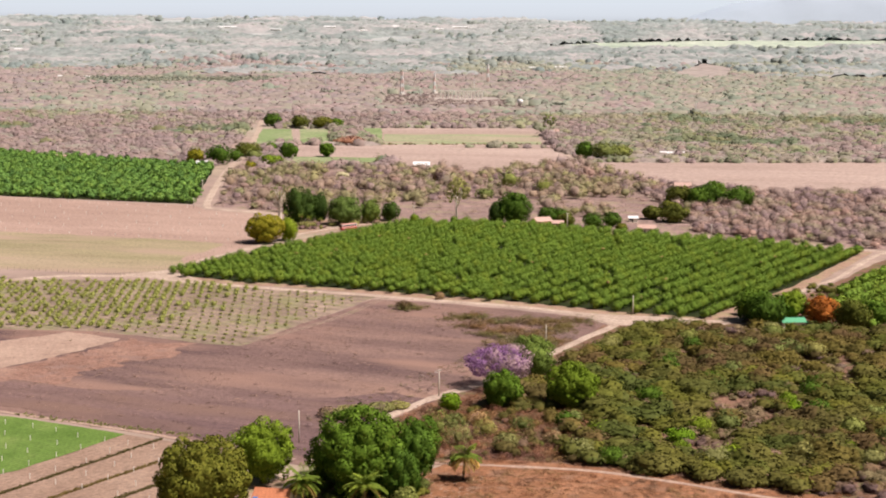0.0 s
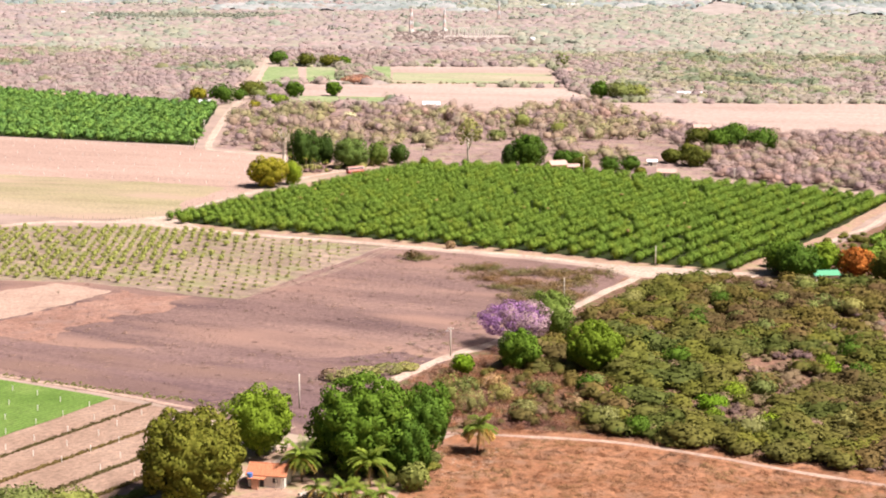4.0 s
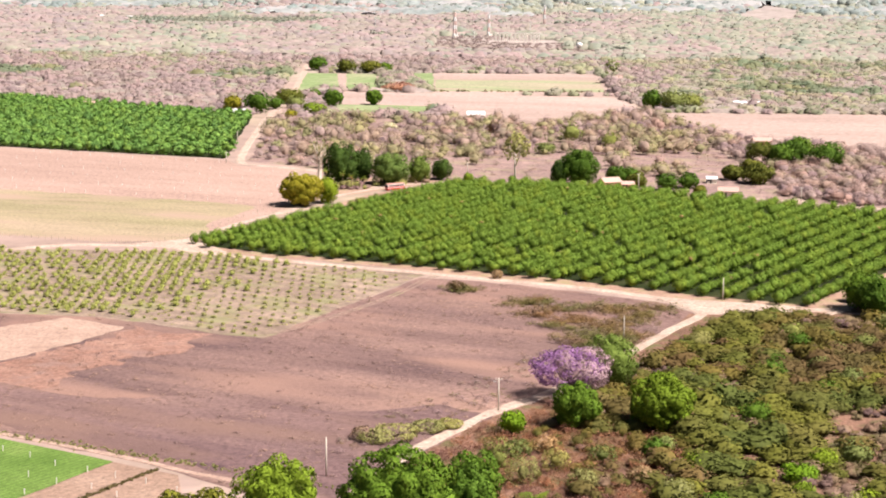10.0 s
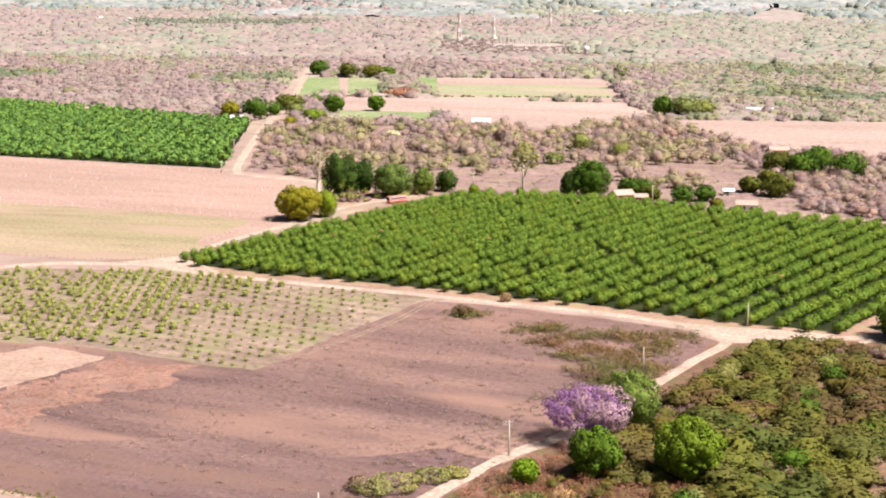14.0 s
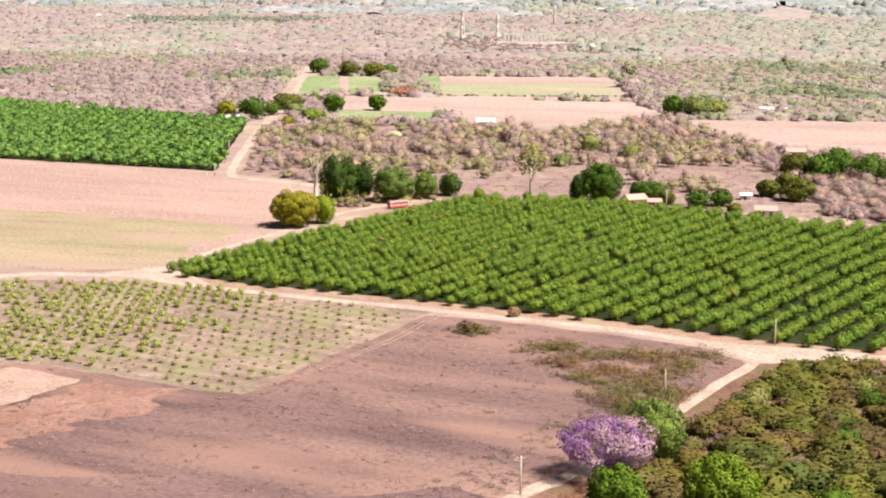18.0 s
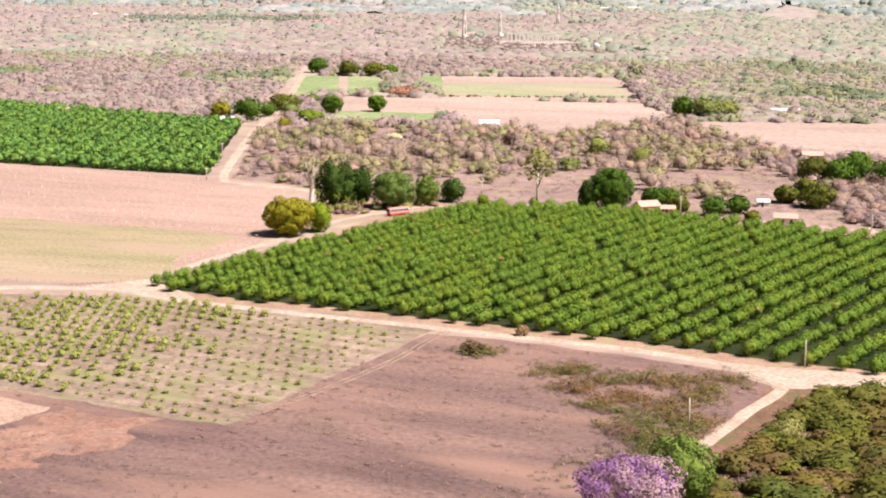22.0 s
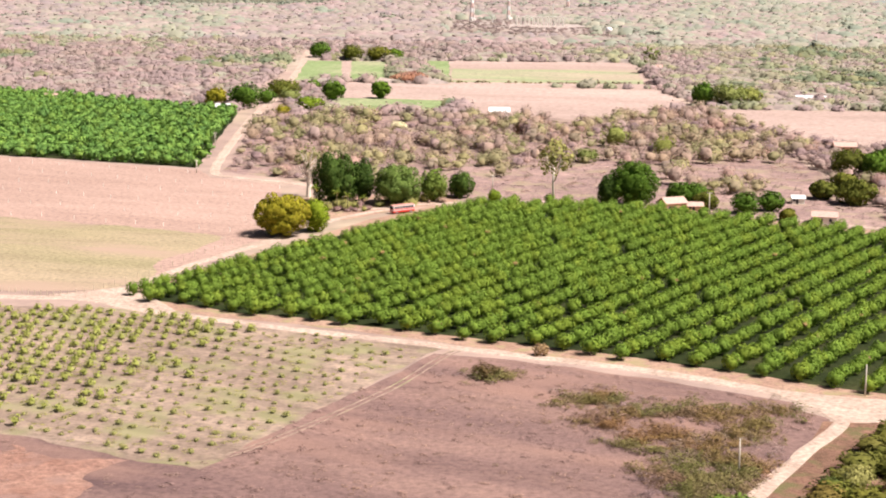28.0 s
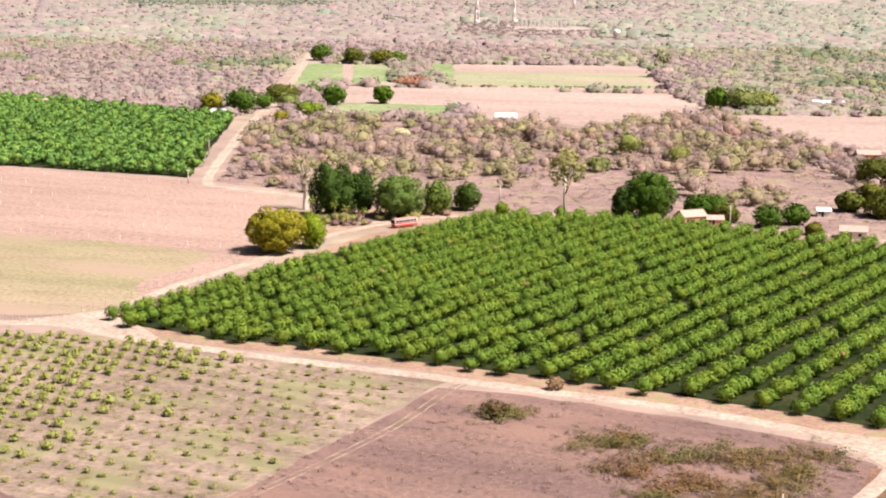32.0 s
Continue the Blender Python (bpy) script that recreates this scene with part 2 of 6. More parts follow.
ORCHARD_FAR = foliage("far_orchard_leaves", (0.07, 0.14, 0.035), (0.135, 0.245, 0.052), (0.22, 0.345, 0.085), 0.15,
                      ((0.65, 0.75, 0.85), (1.0, 1.0, 1.0), (1.15, 1.08, 0.9), (0.8, 0.9, 0.9), (1.1, 1.12, 1.0), (0.9, 0.97, 1.0)), 0.7, 0.06)
BROWNED = foliage("scorched_leaves", (0.24, 0.15, 0.07), (0.37, 0.25, 0.13), (0.50, 0.36, 0.22))
SAPLING = foliage("sapling_leaves", (0.270, 0.285, 0.075), (0.345, 0.365, 0.100), (0.420, 0.445, 0.130), through=0.3)
YOUNG = foliage("seedling_leaves", (0.250, 0.250, 0.092), (0.320, 0.320, 0.118), (0.390, 0.388, 0.147), through=0.3)
PURPLE = foliage("purple_blossom", (0.274, 0.144, 0.295), (0.380, 0.200, 0.410), (0.486, 0.256, 0.525), through=0.3)
CREAM = foliage("cream_blossom", (0.36, 0.36, 0.22), (0.52, 0.50, 0.33), (0.70, 0.66, 0.48))
BRIGHT = foliage("bright_leaves", (0.075, 0.15, 0.010), (0.13, 0.235, 0.014), (0.20, 0.32, 0.022))
ORANGE = foliage("orange_leaves", (0.13, 0.05, 0.012), (0.30, 0.10, 0.022), (0.46, 0.18, 0.04))
GREY_GREEN = foliage("grey_green_leaves", (0.10, 0.13, 0.035), (0.175, 0.21, 0.06), (0.26, 0.29, 0.10))
PALM = foliage("palm_leaves", (0.140, 0.196, 0.032), (0.200, 0.280, 0.045), (0.260, 0.364, 0.058), through=0.4)
DRY_PALM = foliage("dry_palm_leaves", (0.464, 0.344, 0.128), (0.580, 0.430, 0.160), (0.696, 0.516, 0.192), through=0.45)
SCRUB = foliage("scrub_leaves", (0.085, 0.067, 0.023), (0.118, 0.093, 0.032), (0.151, 0.119, 0.041), 0.10,
                ((1.0, 1.05, 0.75), (1.15, 1.2, 0.85), (1.05, 0.88, 1.2), (0.75, 0.85, 0.75), (1.3, 1.3, 0.95), (1.1, 0.9, 1.2), (0.9, 1.1, 0.85)))
SCRUB_GREEN = foliage("fresh_scrub_leaves", (0.081, 0.084, 0.021), (0.112, 0.116, 0.029), (0.143, 0.148, 0.037), 0.10,
                      ((0.9, 0.95, 0.8), (1.15, 1.1, 0.9), (1.0, 1.0, 1.0), (0.7, 0.85, 0.8), (1.35, 1.3, 0.9), (1.1, 1.0, 1.0)))
DRY_SCRUB = foliage("dry_scrub_twigs", (0.15, 0.108, 0.085), (0.215, 0.157, 0.122), (0.295, 0.22, 0.17), 0.12,
                    ((1, 1, 1), (1.15, 1.0, 0.9), (0.95, 1.05, 0.72), (1.2, 1.1, 0.85), (0.8, 0.72, 0.85)))
# Mid scrub and nearer woods: blue lifted in the colour in place of haze.
MID_SCRUB = foliage("mid_scrub_leaves", (0.254, 0.230, 0.147), (0.325, 0.295, 0.188), (0.397, 0.360, 0.229), 0.08,
                    ((1.05, 0.93, 1.05), (0.86, 0.95, 0.72), (1.12, 0.95, 1.05), (0.95, 1.05, 0.75), (0.95, 0.84, 1.0), (1.08, 1.08, 0.85)), 0.9, 0.3)
CAATINGA = foliage("bare_woodland", (0.290, 0.230, 0.221), (0.329, 0.261, 0.250), (0.368, 0.293, 0.280), 0.05,
                   ((1, 0.97, 0.98), (1.08, 1.0, 0.98), (0.9, 0.93, 0.86), (1.06, 1.03, 0.95), (0.85, 0.84, 0.87), (1.0, 0.98, 0.98)), 0.9, 0.2)
WOODLAND = foliage("olive_woodland", (0.259, 0.249, 0.193), (0.305, 0.294, 0.228), (0.352, 0.337, 0.261), 0.05,
                   ((1, 0.97, 0.97), (0.8, 0.95, 0.72), (1.12, 1.0, 0.95), (0.72, 0.85, 0.7), (1.15, 1.15, 0.9), (1.05, 0.95, 1.0)), 0.9, 0.2)
WOODLAND_DARK = foliage("green_woodland", (0.152, 0.164, 0.108), (0.190, 0.205, 0.135), (0.228, 0.246, 0.162), 0.04, ((1, 1, 1), (0.8, 0.95, 0.9), (1.2, 1.1, 0.9)), 0.9, 0.15)
# Far and rim woods: distance haze is mixed into these base colours.
HAZED_CAATINGA = foliage("hazed_bare_woodland", (0.320, 0.273, 0.261), (0.348, 0.296, 0.284), (0.376, 0.320, 0.306), 0.03,
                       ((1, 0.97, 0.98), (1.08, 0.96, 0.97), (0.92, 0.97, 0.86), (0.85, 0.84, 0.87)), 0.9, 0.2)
HAZED_WOODLAND = foliage("hazed_olive_woodland", (0.310, 0.305, 0.263), (0.338, 0.332, 0.287), (0.366, 0.357, 0.310), 0.03,
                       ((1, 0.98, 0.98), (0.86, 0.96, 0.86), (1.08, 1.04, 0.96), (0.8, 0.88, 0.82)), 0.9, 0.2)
HAZED_DARK = foliage("hazed_green_woodland", (0.239, 0.252, 0.205), (0.265, 0.280, 0.228), (0.292, 0.308, 0.251), 0.03, ((1, 1, 1), (0.88, 0.97, 0.95), (1.12, 1.08, 1.0)), 0.9, 0.15)
HAZED_GREEN_RIM = foliage("hazed_green_woods_rim", (0.19, 0.225, 0.215), (0.225, 0.26, 0.25), (0.26, 0.295, 0.285), 0.01, ((1, 1, 1), (0.9, 0.96, 0.97), (1.1, 1.06, 1.0)), 0.9, 0.1)
HAZED_CANOPY = soil("hazed_rim_canopy", (0.19, 0.23, 0.225), (0.25, 0.28, 0.275), (0.33, 0.335, 0.33), 0.0035, 0.045, 0.0, tint=(0.36, 0.345, 0.345), mottle=0.5)
# Pale tone of the sheet added to lighten shaded gaps between trees.
SHADE_FILL = soil("wood_shade_fill", (0.238, 0.198, 0.180), (0.286, 0.238, 0.218), (0.326, 0.277, 0.251), 0.01, 0.2, 0.0, tint=(0.273, 0.268, 0.207), mottle=0.8)
RED_BRUSH = foliage("red_brush", (0.24, 0.13, 0.095), (0.35, 0.19, 0.14), (0.45, 0.27, 0.20))
WARM_TWIGS = foliage("warm_dry_growth", (0.179, 0.091, 0.057), (0.263, 0.140, 0.087), (0.357, 0.205, 0.133), 0.16,
                     ((1, 1, 1), (1.15, 1.0, 0.9), (0.85, 1.05, 0.7), (1.2, 1.0, 0.85), (0.8, 0.75, 0.9)))
DRY_BUSH = foliage("dry_bush_twigs", (0.245, 0.177, 0.142), (0.331, 0.245, 0.196), (0.422, 0.325, 0.257), 0.1,
                   ((1, 0.97, 1.0), (0.9, 1.0, 0.8), (1.1, 0.95, 0.95), (1.0, 1.08, 0.8), (0.9, 0.8, 0.92)), 0.9, 0.2)
TWIG_MAUVE = foliage("mauve_twigs", (0.292, 0.222, 0.202), (0.365, 0.278, 0.252), (0.438, 0.334, 0.302), 0.09,
                     ((1, 1, 1), (1.15, 1.0, 0.92), (0.9, 0.98, 0.8), (0.82, 0.78, 0.85)), 0.9, 0.25)
TWIG_PINK = foliage("pinkish_twigs", (0.296, 0.220, 0.188), (0.370, 0.275, 0.235), (0.444, 0.330, 0.282), 0.09,
                    ((1, 1, 1), (1.05, 1.05, 0.85), (0.9, 0.9, 0.9)), 0.9, 0.25)
# Paler blossom colour, painted as the sunlit side of the jacaranda.
LILAC = foliage("lit_side_blossom", (0.352, 0.252, 0.288), (0.440, 0.315, 0.360), (0.528, 0.378, 0.432), through=0.3)

BARK = solid("grey_brown_bark", (0.16, 0.12, 0.085), 0.9, vary=0.4)
PALE_BARK = solid("pale_bark", (0.66, 0.59, 0.51), 0.85, vary=0.3)
CONCRETE = solid("pole_concrete", (0.55, 0.50, 0.43), 0.8, vary=0.15)
WHITE_WALL = solid("white_plaster", (0.78, 0.74, 0.68), 0.85, vary=0.15, scale=1.2)
PINK_WALL = solid("salmon_plaster", (0.66, 0.38, 0.27), 0.85, vary=0.2, scale=1.2)
TILE = solid("clay_tiles", (0.48, 0.19, 0.10), 0.8, vary=0.3, scale=2.5)
PALE_TILE = solid("faded_tiles", (0.50, 0.34, 0.29), 0.85, vary=0.25, scale=1.5)
SHEET = solid("pale_sheet_roof", (0.74, 0.75, 0.76), 0.5, vary=0.1, scale=0.8)
DOOR_BLUE = solid("dark_openings", (0.05, 0.05, 0.06), 0.5)
GLASS = solid("bus_glass", (0.03, 0.035, 0.04), 0.12, vary=0.05)
BUS_RED = solid("bus_red_paint", (0.50, 0.045, 0.03), 0.35, vary=0.1)
BUS_WHITE = solid("bus_white_paint", (0.75, 0.74, 0.72), 0.4, vary=0.08)
RUBBER = solid("tyre_rubber", (0.025, 0.025, 0.025), 0.9)
STEEL = solid("galvanised_steel", (0.62, 0.62, 0.60), 0.5, vary=0.15)
MAST_RED = solid("mast_red", (0.70, 0.54, 0.50), 0.5, vary=0.1)
MAST_WHITE = solid("mast_white", (0.8, 0.8, 0.8), 0.5, vary=0.08)
POST_WOOD = solid("post_wood", (0.50, 0.42, 0.33), 0.9, vary=0.3)
GREEN_TARP = solid("green_sheeting", (0.10, 0.36, 0.20), 0.6, vary=0.2)
CLAY_POT = solid("pale_rubble", (0.50, 0.44, 0.38), 0.9, vary=0.3)

# ---------------------------------------------------------------- building helpers
RNG = np.random.default_rng(7)


def mesh_data(name, v, f, mat, smooth=False, normals=None):
    """A mesh from arrays of corners and faces; normals: those of a soft leafy mass."""
    me = bpy.data.meshes.new(name)
    v, f = np.asarray(v, np.float32), np.asarray(f, np.int32)
    k = f.shape[1]
    me.vertices.add(len(v))
    me.vertices.foreach_set("co", v.ravel())
    me.loops.add(f.size)
    me.loops.foreach_set("vertex_index", f.ravel())
    me.polygons.add(len(f))
    me.polygons.foreach_set("loop_start", np.arange(0, f.size, k, dtype=np.int32))
    me.polygons.foreach_set("use_smooth", np.full(len(f), smooth))
    me.materials.append(mat)
    me.update(calc_edges=True)
    if normals is not None:
        me.polygons.foreach_set("use_smooth", np.full(len(f), True))
        me.normals_split_custom_set_from_vertices(np.asarray(normals, np.float32))
    return me


def part(name, vf, mat, parent=None, label="", smooth=False):
    """One mesh object from (corners, faces), under its thing or part."""
    if not isinstance(vf, bpy.types.Mesh):
        vf = mesh_data(name, vf[0], vf[1], mat, smooth, vf[2] if len(vf) > 2 else None)
    ob = new(name, vf)
    ob.parent = parent
    return tagged(ob, label)


def root(name, x, y, z=0.0, turn=0.0, label="", category="", group=""):
    ob = new(name)
    ob.matrix_basis = pose(x, y, z, 0, 0, turn)
    return tagged(ob, label, category, group)


def joined(pieces):
    vs, fs, ns, k = [], [], [], 0
    for v, f, *nrm in pieces:
        vs.append(np.asarray(v, float))
        fs.append(np.asarray(f) + k)
        ns += nrm
        k += len(v)
    out = np.concatenate(vs), np.concatenate(fs)
    return (*out, np.concatenate(ns)) if len(ns) == len(vs) else out


def box(x0, x1, y0, y1, z0, z1, bevel=0.0):
    """A box, its upright edges cut by bevel."""
    if bevel:
        b = bevel
        ring = [(x0 + b, y0), (x1 - b, y0), (x1, y0 + b), (x1, y1 - b), (x1 - b, y1), (x0 + b, y1), (x0, y1 - b), (x0, y0 + b)]
    else:
        ring = [(x0, y0), (x1, y0), (x1, y1), (x0, y1)]
    return prism(ring, z0, z1)


def prism(ring, z0, z1):
    n = len(ring)
    v = [(x, y, z0) for x, y in ring] + [(x, y, z1) for x, y in ring]
    f = []
    for i in range(n):
        j = (i + 1) % n
        f += [(i, j, n + j), (i, n + j, n + i)]
    for i in range(1, n - 1):
        f += [(0, i + 1, i), (n, n + i, n + i + 1)]
    return np.array(v, float), np.array(f)


def tube(pts, radii, sides=7, cap=True):
    pts = np.asarray(pts, float)
    v, f = [], []
    for i, p in enumerate(pts):
        d = pts[min(i + 1, len(pts) - 1)] - pts[max(i - 1, 0)]
        d = d / (np.linalg.norm(d) + 1e-9)
        a = np.cross(d, (0, 1, 0) if abs(d[1]) < 0.9 else (1, 0, 0))
        a /= np.linalg.norm(a)
        b = np.cross(d, a)
        for k in range(sides):
            th = 2 * math.pi * k / sides
            v.append(p + radii[i] * (a * math.cos(th) + b * math.sin(th)))
    for i in range(len(pts) - 1):
        for k in range(sides):
            q, r = i * sides + k, i * sides + (k + 1) % sides
            f += [(q, r, r + sides), (q, r + sides, q + sides)]
    if cap:
        e = (len(pts) - 1) * sides
        for k in range(1, sides - 1):
            f += [(0, k + 1, k), (e, e + k, e + k + 1)]
    return np.array(v), np.array(f)


def leaves(rng, p, nrm, size, soft=0.92):
    """A bent diamond of leaves at each point, facing roughly along its normal; the whole shades as a soft mass."""
    n = len(p)
    nrm = nrm / (np.linalg.norm(nrm, axis=1, keepdims=True) + 1e-9)
    face = nrm + rng.normal(0, 0.42, (n, 3))
    face /= np.linalg.norm(face, axis=1, keepdims=True)
    a = np.cross(face, rng.normal(0, 1, (n, 3)))
    a /= np.linalg.norm(a, axis=1, keepdims=True) + 1e-9
    b = np.cross(face, a)
    s = (size * rng.uniform(0.55, 1.35, n))[:, None]
    t = s * rng.uniform(0.5, 0.85, n)[:, None]
    v = np.stack([p + a * s, p + b * t + face * s * 0.15, p - a * s, p - b * t + face * s * 0.15], 1).reshape(-1, 3)
    k = np.arange(n)[:, None] * 4
    f = np.concatenate([k + [0, 1, 2], k + [0, 2, 3]], 1).reshape(-1, 3)
    m = nrm * soft + face * (1 - soft)
    m /= np.linalg.norm(m, axis=1, keepdims=True)
    return v, f, np.repeat(m, 4, 0)


def lump(rng, rx, rz, seg=8, rings=5, rough=0.18):
    """A rough closed inner mass of a crown."""
    v, f = [(0, 0, -rz)], []
    for i in range(1, rings):
        th = math.pi * i / rings
        for k in range(seg):
            ph = 2 * math.pi * (k + 0.5 * (i % 2)) / seg
            q = 1 + rng.uniform(-rough, rough)
            v.append((rx * q * math.sin(th) * math.cos(ph), rx * q * math.sin(th) * math.sin(ph), -rz * q * math.cos(th)))
    v.append((0, 0, rz))
    for k in range(seg):
        f.append((0, 1 + (k + 1) % seg, 1 + k))
        f.append((len(v) - 1, len(v) - 1 - seg + k, len(v) - 1 - seg + (k + 1) % seg))
    for i in range(rings - 2):
        for k in range(seg):
            q, r = 1 + i * seg + k, 1 + i * seg + (k + 1) % seg
            f += [(q, r, r + seg), (q, r + seg, q + seg)]
    v = np.array(v)
    nrm = v / np.array([rx, rx, rz])
    return v, np.array(f), nrm / np.linalg.norm(nrm, axis=1, keepdims=True)


def crown(rng, w, h, n, leaf, lobes=9, core=0.55, spread=0.5, soft=0.9, feather=0.3, up=0.0, tuck=0.16, ball=0.2):
    """A crown w across and h high, its middle at the origin: separate boughs of leaf clumps round a dark heart."""
    r = np.array([w / 2, w / 2, h / 2])
    k = np.arange(lobes)
    dz = np.clip(-0.6 + 1.58 * (k + 0.5) / lobes + rng.uniform(-0.12, 0.12, lobes), -0.65, 0.98)
    th = k * 2.39996 + rng.uniform(-0.45, 0.45, lobes)
    q = np.sqrt(1 - dz ** 2)
    d = np.stack([q * np.cos(th), q * np.sin(th), dz], 1)
    rad = np.minimum(1.85 / math.sqrt(lobes), 0.62) * rng.uniform(0.7, 1.25, lobes)
    c = d * ((1 - 0.72 * rad) * rng.uniform(0.78, 1.08, lobes) * (0.7 + 0.6 * spread))[:, None]
    i = rng.choice(lobes, n, p=rad ** 2 / (rad ** 2).sum())
    q = rng.normal(0, 1, (n, 3))
    q /= np.linalg.norm(q, axis=1, keepdims=True)
    q = np.where((np.einsum("ij,ij->i", q, d[i]) < -0.1)[:, None], -q, q)
    p = c[i] + q * (rad[i] * (1.08 - feather * rng.uniform(0, 1, n) ** 1.6 * 1.4))[:, None]
    low = p[:, 2] < -0.92
    p[low, 2] = -0.92 + rng.uniform(0, 0.3, low.sum())
    p[:, :2] *= (1 - tuck * np.clip(0.15 - p[:, 2], 0, 1))[:, None]   # drawn in below the widest boughs
    out = p / np.linalg.norm(p, axis=1, keepdims=True)
    nrm = (q * (1 - ball) + out * ball - (0, 0, 0.25) * (p[:, 2:] < -0.1)) / r * r[0]
    nrm = nrm / np.linalg.norm(nrm, axis=1, keepdims=True) + (0, 0, up)
    leafage = leaves(rng, p * r, nrm, leaf, soft)
    if core:
        rings = (10, 6) if n > 150 else (7, 4)
        v, f, m = lump(rng, core, core, *rings)
        v[:, :2] *= (1 - (tuck + 0.05) * np.clip(0.2 - v[:, 2], 0, 1))[:, None]
        m = m + (0, 0, up)
        m /= np.linalg.norm(m, axis=1, keepdims=True)
        pieces = [(v * r, f, m), leafage]
        if n > 150:   # leaves between the boughs
            q = rng.normal(0, 1, (n // 3, 3))
            q[:, 2] += 0.25
            q /= np.linalg.norm(q, axis=1, keepdims=True)
            p = q * core * rng.uniform(0.98, 1.16, (n // 3, 1))
            p[:, :2] *= (1 - tuck * np.clip(0.15 - p[:, 2], 0, 1))[:, None]
            pieces.append(leaves(rng, p * r, q / r * r[0] + (0, 0, up), leaf, soft))
        return joined(pieces)
    return leafage


def inside(poly, x, y):
    poly = np.asarray(poly, float)
    ok = np.zeros(len(x), bool)
    for (x0, y0), (x1, y1) in zip(poly, np.roll(poly, -1, 0)):
        c = (y0 > y) != (y1 > y)
        ok ^= c & (x < (x1 - x0) * (y - y0) / (y1 - y0 + 1e-12) + x0)
    return ok


def scatter(name, xy, wide, high, kinds, mat, label, category, z=0.0):
    """Plants of the given kinds, one at each place, as one mass."""
    vs, fs, ns, k = [], [], [], 0
    z = np.broadcast_to(np.asarray(z, float), (len(xy),))
    pick = RNG.integers(0, len(kinds), len(xy))
    turn = RNG.uniform(0, 2 * math.pi, len(xy))
    for j, (v, f, nrm) in enumerate(kinds):
        i = np.where(pick == j)[0]
        if not len(i):
            continue
        c, s = np.cos(turn[i])[:, None], np.sin(turn[i])[:, None]
        w, h = wide[i][:, None], high[i][:, None]
        out = np.stack([(v[:, 0] * c - v[:, 1] * s) * w + xy[i, 0][:, None], (v[:, 0] * s + v[:, 1] * c) * w + xy[i, 1][:, None], v[:, 2] * h + z[i][:, None]], 2)
        vs.append(out.reshape(-1, 3))
        ns.append(np.stack([nrm[:, 0] * c - nrm[:, 1] * s, nrm[:, 0] * s + nrm[:, 1] * c, nrm[:, 2] + 0 * c], 2).reshape(-1, 3))
        fs.append((f[None] + (np.arange(len(i)) * len(v))[:, None, None]).reshape(-1, 3) + k)
        k += len(i) * len(v)
    ob = new(name, mesh_data(name, np.concatenate(vs), np.concatenate(fs), mat, True, np.concatenate(ns)))
    return tagged(ob, label, category, kind="stuff")


def unit_kinds(rng, count, n, leaf, lobes=6, core=0.5, spread=0.5, soft=0.9, feather=0.35, up=0.0, base=0.44):
    """Plants 1 wide and 1 high that stand on the origin."""
    out = []
    for _ in range(count):
        v, f, nrm = crown(rng, 1.0, 1.0, n, leaf, lobes, core, spread, soft, feather, up)
        out.append((v + (0, 0, base), f, nrm))
    return out


def sprinkle(n, poly, avoid=(), gap=0.0):
    poly = np.asarray(poly, float)
    lo, hi = poly.min(0), poly.max(0)
    p = RNG.uniform(lo, hi, (n, 2))
    ok = inside(poly, p[:, 0], p[:, 1])
    for a in avoid:
        ok &= ~inside(a, p[:, 0], p[:, 1])
    return p[ok]


def wavy(poly, step=6.0, amount=0.8, seed=0, closed=True):
    """The outline of a plot with an uneven edge."""
    out = []
    n = len(poly)
    for i in range(n if closed else n - 1):
        a, b = Vector(poly[i]), Vector(poly[(i + 1) % n])
        m = max(1, int((b - a).length / step))
        for k in range(m):
            p = a.lerp(b, k / m)
            q = noise.noise_vector(Vector((p.x * 0.08 + seed, p.y * 0.08, seed * 3.1))) * amount * 1.6
            q = q + noise.noise_vector(Vector((p.x * 0.37, p.y * 0.37 + seed, 4.0))) * amount * 0.8
            out.append((p.x + q.x, p.y + q.y))
    return out


def plot(name, poly, z, mat, label, category="field", step=6.0, amount=0.8):
    """A patch of land lying on the plain."""
    ring = wavy(poly, step, amount, len(name) * 0.7)
    me = bpy.data.meshes.new(name)
    bm = bmesh.new()
    top = bm.faces.new([bm.verts.new((x, y, z)) for x, y in ring])
    if top.normal.z < 0 or top.calc_area() and sum((b[0] - a[0]) * (b[1] + a[1]) for a, b in zip(ring, ring[1:] + ring[:1])) > 0:
        bmesh.ops.reverse_faces(bm, faces=[top])
    if z >= 0.2:
        rim = bmesh.ops.extrude_face_region(bm, geom=[top])["geom"]
        for q in [g for g in rim if isinstance(g, bmesh.types.BMVert)]:
            q.co.z += 0.3
        for q in bm.verts:
            q.co.z -= 0.3
        mid = sum((Vector(q) for q in ring), Vector((0, 0))) / len(ring)
        for q in bm.verts:
            if q.co.z < z - 0.15:
                q.co.x, q.co.y = mid.x + (q.co.x - mid.x) * 1.08, mid.y + (q.co.y - mid.y) * 1.08
    bmesh.ops.triangulate(bm, faces=bm.faces[:])
    bm.to_mesh(me)
    bm.free()
    me.materials.append(mat)
    return tagged(new(name, me), label, category, kind="structure")


